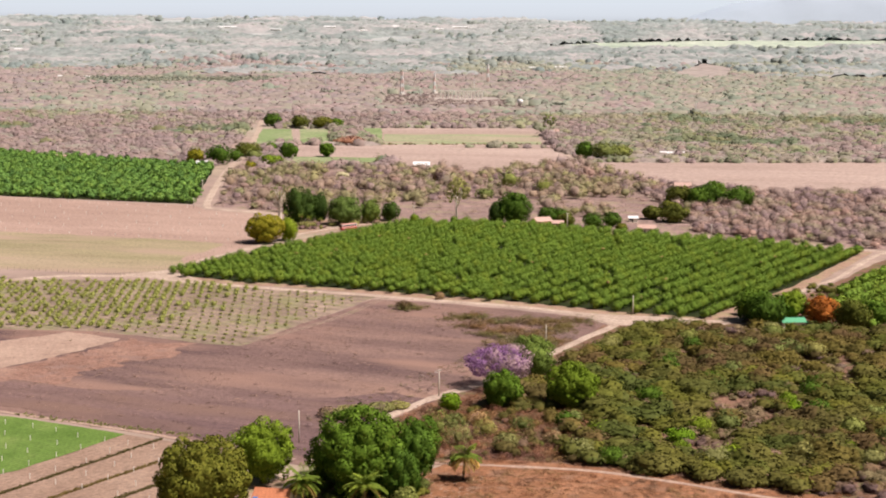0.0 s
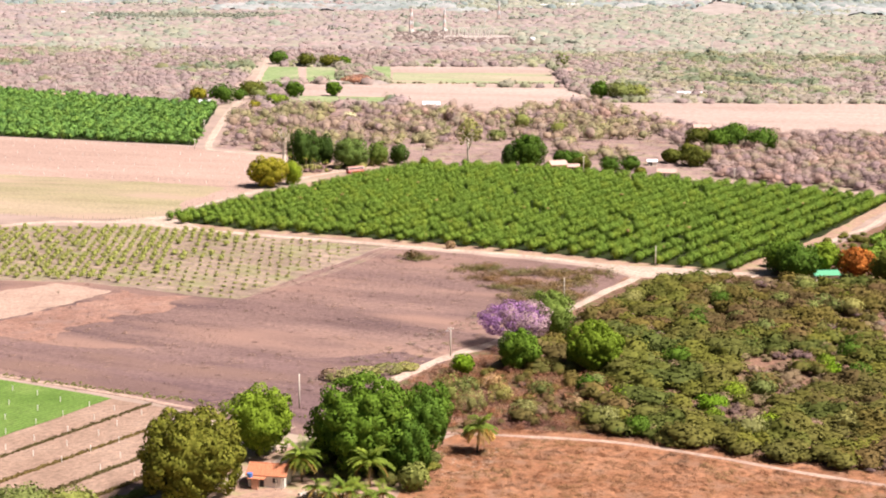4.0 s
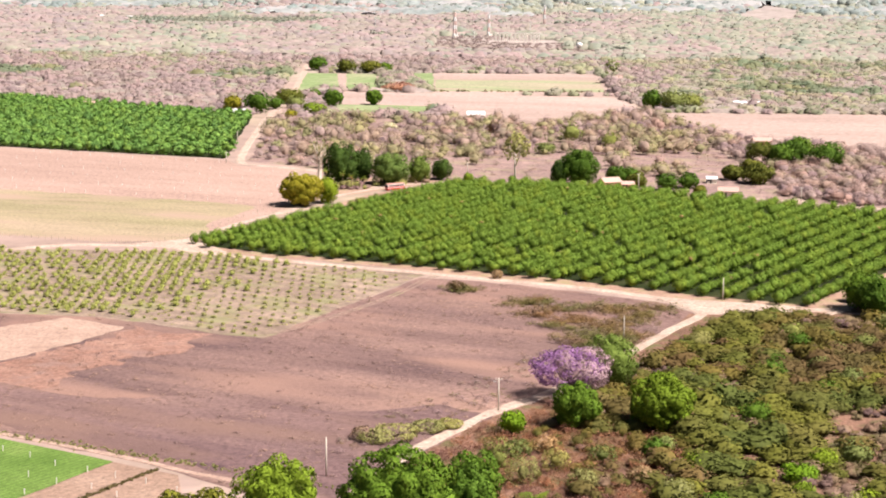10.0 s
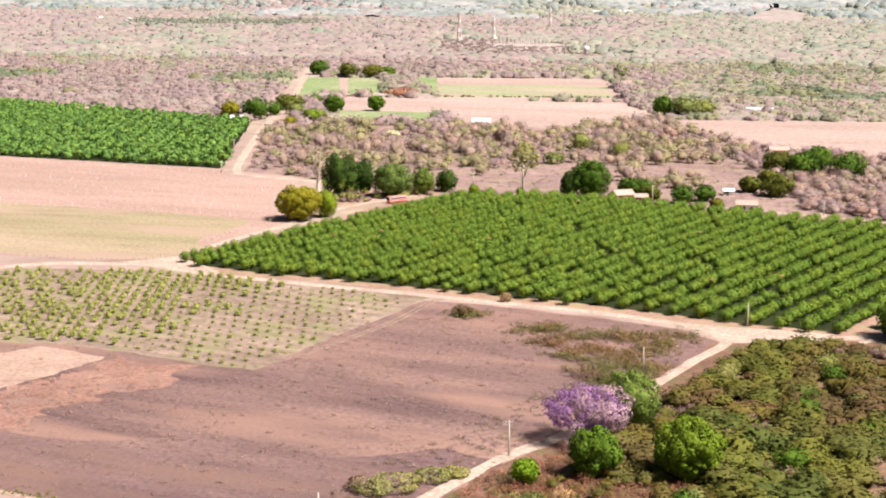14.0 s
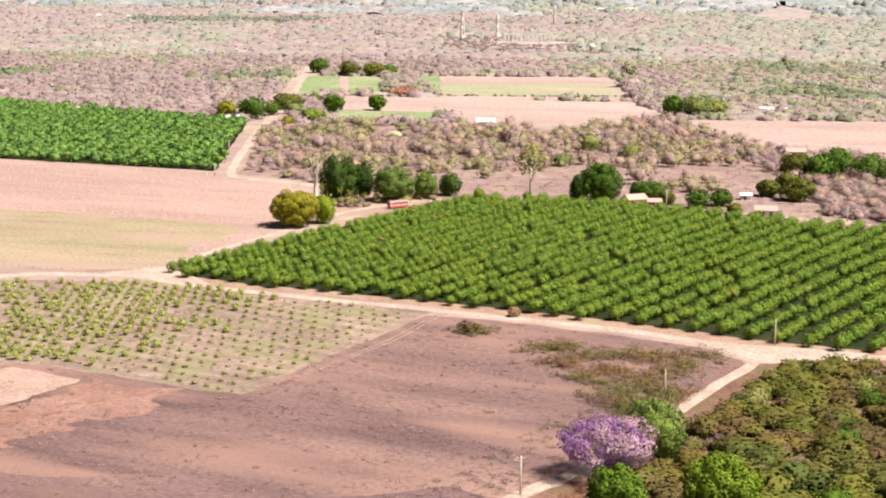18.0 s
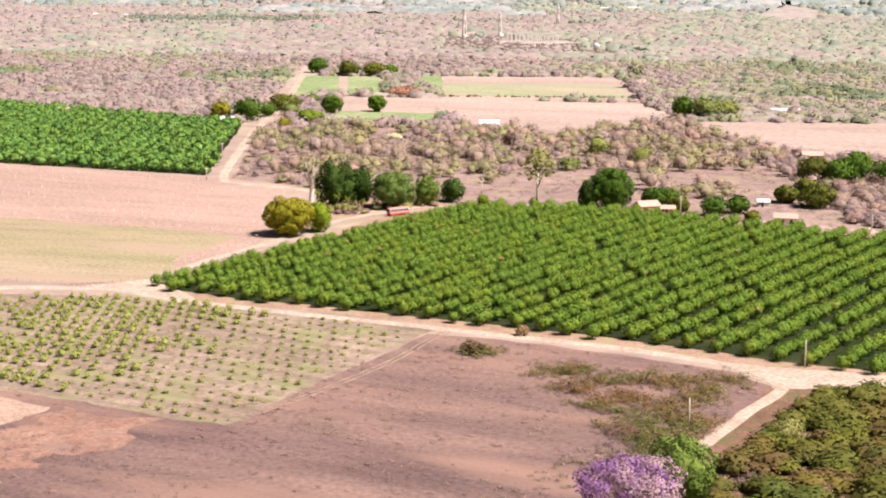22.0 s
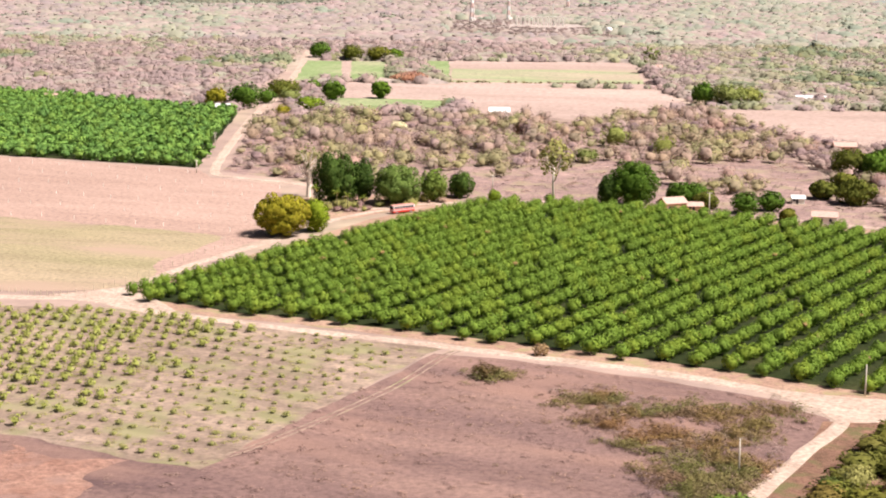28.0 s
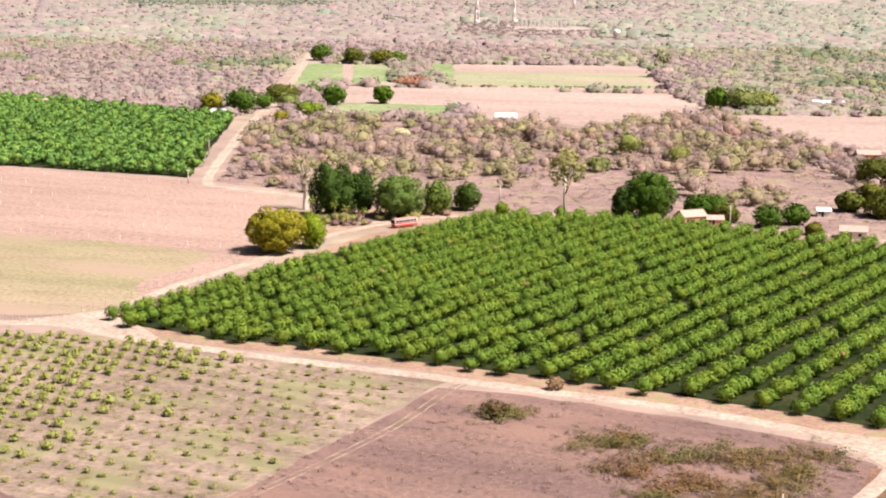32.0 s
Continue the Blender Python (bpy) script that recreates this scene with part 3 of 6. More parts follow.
def curve_points(pts, per=8):
    p = [Vector(q) for q in pts]
    p = [2 * p[0] - p[1]] + p + [2 * p[-1] - p[-2]]
    out = []
    for i in range(1, len(p) - 2):
        for k in range(per):
            t = k / per
            a, b, c, d = p[i - 1], p[i], p[i + 1], p[i + 2]
            out.append(0.5 * ((2 * b) + (c - a) * t + (2 * a - 5 * b + 4 * c - d) * t * t + (3 * b - a - 3 * c + d) * t ** 3))
    return out + [p[-2]]


def road(name, pts, width, z, label, mat=None):
    """A dirt road: a strip with uneven edges, a little higher in the middle."""
    line = curve_points(pts)
    v, f = [], []
    for i, p in enumerate(line):
        d = (line[min(i + 1, len(line) - 1)] - line[max(i - 1, 0)]).normalized()
        s = Vector((-d.y, d.x))
        for k, e in enumerate((-0.5, -0.43, -0.22, 0.0, 0.22, 0.43, 0.5)):
            j = noise.noise(Vector((p.x * 0.13 + (0 if k < 3 else 27), p.y * 0.13, width))) * width * (0.16 if k in (0, 1, 5, 6) else 0.03)
            q = p + s * (e * width + j)
            v.append((q.x, q.y, z + (-0.18, -0.03, 0.03, 0.0, 0.03, -0.03, -0.18)[k]))
        if i:
            for k in range(6):
                a, b = (i - 1) * 7 + k, i * 7 + k
                f += [(a, b, b + 1), (a, b + 1, a + 1)]
    return tagged(new(name, mesh_data(name, v, [(a, c, b) for a, b, c in f], mat or DIRT_ROAD)), label, "dirt road", kind="structure")


def tree(name, x, y, w, h, mat, label, n=900, leaf=0.5, lobes=11, low=0.12, bark=None, category="tree", group="", seed=None, core=0.66, spread=0.5):
    """A tree: tapered trunk with limbs, and a crown w across whose top is h high; low: the share of h that is bare below."""
    rng = np.random.default_rng(int(abs(x * 7 + y * 13)) if seed is None else seed)
    t = root(name, x, y, 0, rng.uniform(0, 360), label, category, group)
    ch = h * (1 - low)
    mid = h - ch / 2
    r = max(0.09, w * 0.028)
    pieces = [tube([(0, 0, -0.2), (rng.normal(0, r), rng.normal(0, r), mid * 0.5), (0, 0, mid)], [r * 1.5, r * 1.05, r * 0.7], 8)]
    for k in range(5):
        th = k * 1.256 + rng.uniform(-0.4, 0.4)
        e = np.array([math.cos(th) * w * 0.3, math.sin(th) * w * 0.3, mid + rng.uniform(0, ch * 0.25)])
        s = np.array([0, 0, mid * rng.uniform(0.4, 0.75)])
        pieces.append(tube([s, s * 0.4 + e * 0.6 + (0, 0, -0.06 * h), e], [r * 0.6, r * 0.4, r * 0.15], 6))
    part("trunk", joined(pieces), bark or BARK, t, smooth=True)
    fine = 1.9 if core else 1.0
    v, f, nrm = crown(rng, w * 1.02, ch * 1.02, int(n * fine), leaf * (0.78 if core else 1.0), int(lobes * (2.7 if w > 9 else 1.6)), core, spread, 0.94, 0.22 if core else 0.35)
    part("crown", (v + (0, 0, mid), f, nrm), mat, t)
    return t


# ---------------------------------------------------------------- the plain
def plain_height(y):
    """Level land, raised towards its far rim to fit the camera's view of the horizon."""
    k = np.clip((y - 2900.0) / 2000.0, 0, 1)
    return 76.0 * k * k * (1.6 - 0.6 * k)


xs = np.linspace(-3200, 3200, 33)
ys = np.concatenate([np.linspace(-700, 2900, 13), np.linspace(3000, 4930, 24)])
gx, gy = np.meshgrid(xs, ys)
gv = np.stack([gx, gy, plain_height(gy)], 2).reshape(-1, 3)
gi = np.arange(len(ys) - 1)[:, None] * len(xs) + np.arange(len(xs) - 1)[None]
gi = gi.ravel()
gf = np.stack([gi, gi + 1, gi + 1 + len(xs), gi + len(xs)], 1)
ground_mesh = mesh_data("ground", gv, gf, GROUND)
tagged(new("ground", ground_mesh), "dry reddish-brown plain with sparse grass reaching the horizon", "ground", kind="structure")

# plots: outlines on the plan
P_PLOUGH = [(-300, 985), (-258, 978), (-138, 937), (-131, 918), (-100, 902), (-92, 850), (-71, 829), (-70, 822), (-92, 775), (-112, 716), (-116, 740), (-108, 764), (-101, 785), (-123, 796), (-157, 806), (-205, 820), (-260, 834)]
P_PASTURE = [(-260, 834), (-205, 820), (-157, 806), (-123, 796), (-101, 785), (-108, 764), (-116, 740), (-112, 716), (-119, 699), (-149, 697), (-187, 707), (-235, 716)]
P_SAPLING = [(-215, 668), (-179, 675), (-114, 676), (-28, 640), (-68, 546), (-118, 570), (-152, 573), (-190, 577)]
P_FALLOW = [(-190, 577), (-152, 571), (-118, 568), (-68, 545), (-27, 636), (0, 629), (52, 601), (58, 588), (42, 553), (8, 483), (-8, 459), (-10, 405), (-34, 398), (-52, 408), (-66, 421), (-80, 430), (-116, 449), (-160, 470)]
P_PALE = [(-175, 520), (-146, 549), (-127, 566), (-107, 556), (-122, 525), (-140, 500), (-165, 490)]
P_RED = [(-107, 556), (-80, 547), (-90, 527), (-105, 505), (-125, 465), (-150, 470), (-140, 500), (-122, 525)]
P_CROP = [(-150, 455), (-116, 446), (-82, 428), (-101, 393), (-115, 380), (-150, 385)]
P_BEDS = [(-82, 428), (-67, 420), (-55, 372), (-62, 362), (-75, 348), (-110, 335), (-130, 360), (-101, 393)]
P_ORCHARD = [(-117, 690), (-104, 722), (-72, 786), (-58, 818), (-36, 852), (8, 862), (60, 846), (125, 813), (196, 770), (143, 668), (96, 595), (66, 607), (50, 616), (22, 631), (-14, 646), (-62, 667), (-84, 672.5)]
P_ORCHARD_WEST = [(-400, 1290), (-332, 1266), (-158, 1162), (-141, 945), (-258, 981), (-310, 992)]
P_ORCHARD_EAST = [(132, 598), (146, 628), (160, 668), (178, 700), (208, 755), (290, 740), (220, 560), (150, 582)]
P_SCRUB = [(63, 579), (70, 583), (95, 581), (150, 570), (230, 560), (230, 360), (110, 364), (62, 387), (30, 402), (8, 406), (-8, 400), (-5, 440), (16, 478), (24, 498), (45, 541), (53, 557)]
P_RUST = [(-6, 388), (6, 399), (26, 396), (50, 387), (73, 373), (100, 362), (150, 345), (150, 250), (-15, 250), (-12, 350)]
P_YARD = [(-62, 362), (-52, 375), (-30, 395), (-6, 400), (-6, 388), (-12, 350), (-15, 250), (-120, 250), (-110, 335), (-75, 348)]
P_GREEN_A = [(-168, 1548), (-104, 1543), (-92, 1372), (-155, 1367)]
P_GREEN_B = [(-79, 1560), (85, 1569), (86, 1352), (-48, 1350)]
P_GREEN_C = [(-122, 1255), (-50, 1250), (-42, 1181), (-104, 1185)]
P_TAN_MID = [(-119, 1362), (87, 1340), (102, 1225), (68, 1186), (20, 1160), (-23, 1170), (-45, 1245), (-118, 1256)]
P_TAN_EAST = [(106, 1222), (215, 1226), (330, 1235), (330, 1060), (250, 1020), (173, 1040), (142, 1072), (123, 1137)]
P_MID = [(-140, 1110), (-110, 1165), (-45, 1160), (20, 1150), (68, 1180), (105, 1215), (140, 1070), (118, 1010), (128, 900), (125, 822), (60, 855), (8, 872), (-40, 866), (-84, 905), (-128, 938)]

plot("field_ploughed", P_PLOUGH, 0.05, PLOUGHED, "bare pinkish ploughed field with faint furrows")
plot("field_pasture", P_PASTURE, 0.06, PASTURE, "pale yellow-green grazed pasture beside the dirt road", step=3.0, amount=2.2)
plot("field_sapling", [(-120 + (x + 120) * 1.025, 620 + (y - 620) * 1.035) for x, y in P_SAPLING], 0.05, SAPLING_SOIL, "brown soil under rows of young fruit trees", step=3.0, amount=1.0)
plot("field_fallow", P_FALLOW, 0.04, FALLOW, "purplish-brown fallow field with dry weeds", amount=1.5)
plot("field_fallow_dark", [(-150, 474), (-116, 455), (-82, 436), (-64, 426), (-48, 416), (-33, 408), (-21, 430), (-11, 455), (-2, 470), (-14, 478), (-38, 470), (-62, 484), (-96, 478), (-128, 492)], 0.078, FALLOW_DARK, "dark mauve weedy soil at the edge of the fallow field", step=4.0, amount=1.6)
plot("field_pale", P_PALE, 0.08, TURNED_PALE, "pale pink freshly turned strip of soil", step=2.0, amount=1.2)
plot("field_red", P_RED, 0.07, TURNED_RED, "reddish rough strip of turned soil", step=1.6, amount=4.0)
plot("field_crop", P_CROP, 0.12, GREEN_CROP, "bright green low crop with white stakes", amount=0.3)
plot("field_beds", P_BEDS, 0.06, BED_SOIL, "bare tan planting beds divided by dark grass strips", amount=0.3)
plot("field_orchard_edge", [(27 + (x - 27) * 1.01, 730 + (y - 730) * 1.05) for x, y in P_ORCHARD], 0.035, YARD, "pinkish bare verge round the mango orchard")
plot("field_orchard", [(27 + (x - 27) * 0.97, 730 + (y - 730) * 0.955) for x, y in P_ORCHARD], 0.05, ORCHARD_FLOOR_SHADE, "grassy floor under the mango orchard, row shade painted into its colour")
plot("field_orchard_west", P_ORCHARD_WEST, 0.05, ORCHARD_FLOOR_SHADE, "floor under a distant dense orchard, tree shade painted into its colour")
plot("field_orchard_east", [(103, 592), (148, 664), (168, 697), (186, 731), (208, 765), (290, 745), (220, 560), (150, 583)], 0.055, SCRUB_SOIL, "brown floor under a small orchard with young trees")
plot("field_scrub", [(56, 586), (64, 585), (95, 591), (150, 580), (240, 570), (240, 335), (130, 350), (91, 366), (62, 382), (38, 395), (13, 400), (-8, 401), (-8, 440), (8, 476), (22, 505), (38, 541), (48, 561)], 0.06, SCRUB_SOIL, "brown leaf-littered floor under dense green scrub")
plot("field_rust", [(-8, 388), (4, 406), (26, 404), (50, 396), (73, 382), (100, 370), (150, 353)] + P_RUST[7:], 0.075, RUST_GRASS, "rust-coloured dry grass field")
plot("field_yard", P_YARD, 0.05, YARD, "bare earth farmyard round the small house")
plot("field_bare_far", P_GREEN_A, 0.06, FAR_TAN, "distant bare strip between vegetable plots", amount=1.0)
plot("field_green_far", [(-166, 1545), (-139, 1543), (-122, 1373), (-153, 1368)], 0.12, FAR_GREEN, "distant green vegetable plot beside the road", amount=1.0)
plot("field_green_far", [(-131, 1542), (-105, 1540), (-93, 1380), (-117, 1375)], 0.12, FAR_GREEN, "distant green vegetable plot beside brush", amount=1.0)
plot("field_bare_east", P_GREEN_B, 0.06, FAR_TAN, "distant bare pinkish plot", amount=1.5)
plot("field_green_east", [(-80, 1558), (-58, 1560), (-50, 1388), (-68, 1383)], 0.12, FAR_GREEN, "distant narrow green plot", amount=1.0)
plot("field_green_east", [(-53, 1487), (84, 1500), (80, 1384), (-48, 1376)], 0.12, FAR_MIXED, "distant pale green plot with bare strips", amount=1.5)
plot("field_green_mid", P_GREEN_C, 0.1, FAR_GREEN, "distant green plot with a shed beside it", amount=1.5)
plot("field_tan_mid", P_TAN_MID, 0.08, FAR_TAN, "distant bare pinkish field", amount=2.0)
plot("field_tan_east", P_TAN_EAST, 0.08, FAR_TAN, "wide distant bare pinkish field", amount=2.0)
plot("field_mid", P_MID, 0.03, MID_SOIL, "brown dry ground between scattered bushes", amount=2.0)

plot("field_east", [(130, 818), (210, 778), (310, 750), (430, 1000), (330, 1050), (250, 1015), (173, 1036), (142, 1066), (124, 1010), (134, 900)], 0.025, MID_SOIL, "mauve-brown dry ground under thicket", amount=2.0)
plot("field_lane_side", [(11, 487), (-7, 460), (-22, 428), (-29, 404), (-31, 394), (-5, 398), (-5, 440), (12, 478)], 0.062, SCRUB_SOIL, "brown weedy ground between lane and scrub", step=2.5, amount=1.0)
plot("field_grove", [(-80, 832), (-90, 868), (-62, 880), (-33, 884), (-28, 868), (-46, 850), (-66, 822)], 0.07, YARD, "trampled bare ground under the farm grove")
plot("road_junction", [(46, 612), (60, 606), (72, 604), (92, 598), (86, 592.5), (74, 589), (66, 586), (59, 586), (57.5, 594), (52, 602)], 0.24, DIRT_ROAD, "wide pale dirt junction of road and lane", "dirt road", 2.0, 0.7)
plot("road_corner", [(-134, 692), (-124, 698), (-116, 704), (-106, 690), (-96, 674), (-112, 681)], 0.24, DIRT_ROAD, "wide pale dirt corner at the orchard edge", "dirt road", 3.0, 0.3)
# roads
road("road_main", [(-270, 650), (-210, 661), (-178, 675), (-158, 687), (-138, 688), (-122, 687), (-104, 675), (-86, 667), (-67, 659), (-36, 647.5), (-8, 636.5), (9, 630), (23, 624), (37, 616.5), (50, 608), (61, 600), (74, 596.5), (92, 594), (106, 596)], 4.9, 0.16, "pale sandy dirt road along the orchard")
road("road_branch", [(36, 616), (50, 607.5), (59, 600), (61.5, 592), (58, 581), (49.5, 565), (40, 546), (24, 514), (12, 492), (5, 482), (-2, 473), (-8, 462), (-13, 453), (-19, 440), (-25, 425), (-30, 407), (-32, 388), (-46, 366), (-60, 353), (-75, 344), (-95, 338)], 3.9, 0.135, "pale dirt lane running past the farmhouse")
road("road_orchard_edge", [(-118, 692), (-105, 735), (-88, 775), (-72, 818), (-60, 838), (-48, 850)], 3.6, 0.12, "dirt track along the orchard edge")
road("road_back", [(-84, 838), (-60, 846), (-36, 862), (8, 872), (60, 856), (126, 822), (166, 800), (205, 772)], 4.0, 0.11, "dirt track behind the orchard")
road("road_bend", [(-84, 898), (-101, 909), (-119, 919), (-131, 932), (-137, 990), (-146, 1121)], 4.6, 0.13, "pale dirt road bending beside the western orchard")
road("road_far", [(-146, 1121), (-150, 1250), (-157, 1390), (-178, 1653)], 5.4, 0.12, "distant pale dirt road running straight away")
road("road_right", [(130, 815), (133, 900), (137, 955), (124, 970), (122, 1022), (112, 1130), (100, 1215), (92, 1330), (90, 1470)], 5.0, 0.12, "pale dirt lane between dry bushes")
road("road_east", [(96, 586), (108, 601), (145, 667), (163, 694), (181, 731), (201, 768), (235, 800)], 2.6, 0.14, "pale dirt track along the east side of the orchard")
for k, off in enumerate((-0.9, 0.9)):
    road("road_track", [(-66 + off, 548), (-57 + off, 561), (-46 + off, 581), (-34 + off, 606), (-25 + off, 632), (-21 + off, 640)], 0.45, 0.09, "faint wheel rut beside the saplings", SAPLING_SOIL)
road("road_bank", [(-150, 467), (-118, 450.5), (-82, 432), (-66, 422.5), (-50, 414), (-36, 404)], 2.0, 0.16, "pale bare bank along the fallow field", TURNED_PALE)
road("road_near", [(-2, 402), (13, 400), (26, 398), (38, 395), (50, 389), (62, 382), (73, 375), (91, 366), (130, 350)], 2.0, 0.14, "narrow pinkish footpath beside the rust grass", TURNED_PALE)

# ---------------------------------------------------------------- orchard beside the main road
ALONG = np.array([0.866, -0.5])       # front of the rows
AWAY = np.array([0.5, 0.866])         # along each row
orchard_kinds = []
for s in range(5):
    rng = np.random.default_rng(40 + s)
    v, f, nrm = crown(rng, 1.0, 1.0, 420, 0.055, 14, 0.6, feather=0.2, tuck=0.36, ball=0.62)
    orchard_kinds.append((v + (0, 0, 0.5), f, nrm))
orchard_meshes = [mesh_data("crown", v * (4.6, 4.6, 4.4) - (0, 0, 0.15), f, ORCHARD, True, nrm) for v, f, nrm in orchard_kinds]
stem = mesh_data("trunk", *joined([tube([(0, 0, -0.1), (0.05, 0, 0.8), (0, 0.05, 1.8)], [0.16, 0.13, 0.1], 6),
                                   tube([(0, 0, 0.7), (0.6, 0.3, 1.8)], [0.09, 0.05], 5),
                                   tube([(0, 0, 0.8), (-0.5, -0.5, 1.9)], [0.09, 0.05], 5)]), BARK, True)
burnt = []
for q in range(3):
    v, f, nrm = crown(np.random.default_rng(q), 2.4, 1.7, 46, 0.24, 5, 0.5)
    burnt.append(mesh_data("scorched_shoot", v, f, BROWNED, True, nrm))
origin = np.array([-113.5, 688.5])
spots = []
for i in range(0, 40):
    for j in range(0, 58):
        p = origin + ALONG * (i * 8.3) + AWAY * (j * 4.5 - 40) + RNG.normal(0, 0.35, 2)
        spots.append((*p, i, j))
spots = np.array(spots)
shrunk = np.array(P_ORCHARD, float)
mid_o = shrunk.mean(0)
shrunk = mid_o + (shrunk - mid_o) * 0.992
spots = spots[inside(shrunk, spots[:, 0], spots[:, 1])]
spots = spots[RNG.uniform(0, 1, len(spots)) > 0.015]
front = (spots[:, :2] - origin) @ AWAY
order = np.argsort(front)
near_spots, rest_spots = spots[order[:300]], spots[order[300:]]
for k, (x, y, i, j) in enumerate(near_spots):
    s = RNG.uniform(0.82, 1.12)
    t = new("mango_tree")
    t.matrix_basis = pose(x, y, 0.05, 0, 0, RNG.uniform(0, 360)) @ Matrix.Diagonal((s, s, s * RNG.uniform(0.88, 1.1), 1))
    tagged(t, "rounded green mango tree in an orchard row", "tree", "orchard trees")
    part("crown", orchard_meshes[k % 5], None, t)
    part("trunk", stem, None, t)
    if RNG.uniform() < 0.09:
        shoot = part("scorched_shoot", burnt[k % 3], None, t, "tan scorched shoots")
        shoot.location = (RNG.uniform(-0.9, 0.9), RNG.uniform(-0.9, 0.2), 2.6)
n_rest = len(rest_spots)
scatter("orchard_rows", rest_spots[:, :2], RNG.uniform(4.1, 4.9, n_rest), RNG.uniform(4.3, 5.2, n_rest), orchard_kinds, ORCHARD,
        "rows of rounded green mango trees farther into the orchard", "orchard")

burn = rest_spots[RNG.uniform(0, 1, n_rest) < 0.045]
scatter("scorched_shoots", burn[:, :2] + RNG.uniform(-1, 1, (len(burn), 2)) - (0, 0.8), RNG.uniform(1.6, 2.6, len(burn)), RNG.uniform(1.1, 1.6, len(burn)), orchard_kinds[:2], BROWNED,
        "tan scorched shoots on orchard trees", "shoots", 2.2)

# western orchard, farther off
w = []
for i in range(70):
    for j in range(90):
        w.append(np.array([-141, 950]) + np.array([-0.96, 0.28]) * (i * 7.2) + np.array([-0.06, 1.0]) * (j * 6.6 - 60) + RNG.normal(0, 0.9, 2))
w = np.array(w)
w = w[inside(P_ORCHARD_WEST, w[:, 0], w[:, 1])]
far_kinds = unit_kinds(np.random.default_rng(60), 5, 90, 0.11, 8, 0.72)
scatter("orchard_west", w, RNG.uniform(4.8, 7.4, len(w)), RNG.uniform(3.6, 6.2, len(w)), far_kinds, ORCHARD_FAR,
        "dense bright green rows of a distant orchard", "orchard")
w = []
for i in range(20):
    for j in range(40):
        w.append(np.array([110, 600]) + ALONG * (i * 6.2) + AWAY * (j * 4.6) + RNG.normal(0, 0.4, 2))
w = np.array(w)
w = w[inside(P_ORCHARD_EAST, w[:, 0], w[:, 1])]
scatter("orchard_east", w, RNG.uniform(4.2, 5.4, len(w)), RNG.uniform(3.4, 4.4, len(w)), far_kinds, ORCHARD,
        "small orchard of young green trees", "orchard")

feather_kinds = unit_kinds(np.random.default_rng(69), 8, 120, 0.05, 11, 0.0, 0.52, 0.92, 0.85, 0.7)
grass_kinds = unit_kinds(np.random.default_rng(72), 6, 46, 0.075, 9, 0.0, 0.52, 0.92, 0.95, 1.2)
# young trees west of the fallow field
w = []
for i in range(-40, 60):
    for j in range(-60, 60):
        w.append((*(np.array([-110, 640]) + ALONG * (i * 4.1) + AWAY * (j * 6.0) + RNG.normal(0, 0.17, 2)), i, j))
w = np.array(w)
ok = inside(np.array(P_SAPLING, float) * 0.99 + np.array([-110, 622]) * 0.01, w[:, 0], w[:, 1]) & (RNG.uniform(0, 1, len(w)) > 0.08)
w = w[ok]
edge_t = w[:, 0] - (-100 + (w[:, 1] - 600) * 0.42) + RNG.normal(0, 9, len(w))
tall = edge_t < 0
sap_kinds = unit_kinds(np.random.default_rng(61), 6, 60, 0.12, 6, 0.62, 0.42, 0.95, 0.3, 0.8)
q = w[tall]
size = RNG.uniform(1.9, 3.2, len(q))
scatter("sapling_rows", q[:, :2], size, size * RNG.uniform(0.65, 0.95, len(q)), sap_kinds, SAPLING,
        "rows of young yellow-green fruit saplings", "saplings")
q = w[~tall]
size = RNG.uniform(0.9, 2.0, len(q))
scatter("seedling_rows", q[:, :2], size, size * RNG.uniform(0.45, 0.75, len(q)), sap_kinds, YOUNG,
        "rows of small pale olive seedlings", "saplings")
q = sprinkle(1900, P_SAPLING)
size = RNG.uniform(0.6, 1.8, len(q))
scatter("sapling_weeds", q, size * 1.5, size * RNG.uniform(0.1, 0.25, len(q)), grass_kinds, YOUNG, "thin olive grass between the sapling rows", "grass")

# ---------------------------------------------------------------- scrub and woods
scrub_kinds = unit_kinds(np.random.default_rng(62), 12, 160, 0.062, 12, 0.72, 0.5, 0.97, 0.2, 0.55)
p = sprinkle(4000, P_SCRUB)
lane = (p[:, 0] < 40) & (p[:, 1] < 470)
p = p[~(lane & (RNG.uniform(0, 1, len(p)) < np.where((p[:, 0] < 30) & (p[:, 1] < 455), 0.93, 0.5)))]
p = p[(p[:, 0] < 0.30 * p[:, 1] + 10) & inside(P_SCRUB, p[:, 0] - 3.0, p[:, 1] + 1.6)]
n_s = len(p)
sw = RNG.uniform(3.2, 9.8, n_s)
drift = np.array([noise.noise(Vector((a * 0.03, b * 0.02, 9))) + 0.6 * noise.noise(Vector((a * 0.11, b * 0.07, 2))) for a, b in p]) + RNG.normal(0, 0.18, n_s)
leafy, bare_p = p[drift < 0.18], p[drift >= 0.18]
bw = RNG.uniform(1.8, 4.8, len(bare_p))
scatter("dry_scrub", bare_p, bw, bw * RNG.uniform(0.45, 0.7, len(bare_p)), scrub_kinds, DRY_SCRUB, "leafless brown patches of bushes within the scrub", "scrub")
p, sw, n_s = leafy, sw[drift < 0.18], len(leafy)
fresh = np.array([noise.noise(Vector((a * 0.025 + 20, b * 0.016, 4))) for a, b in p]) + RNG.normal(0, 0.15, n_s) > 0.05
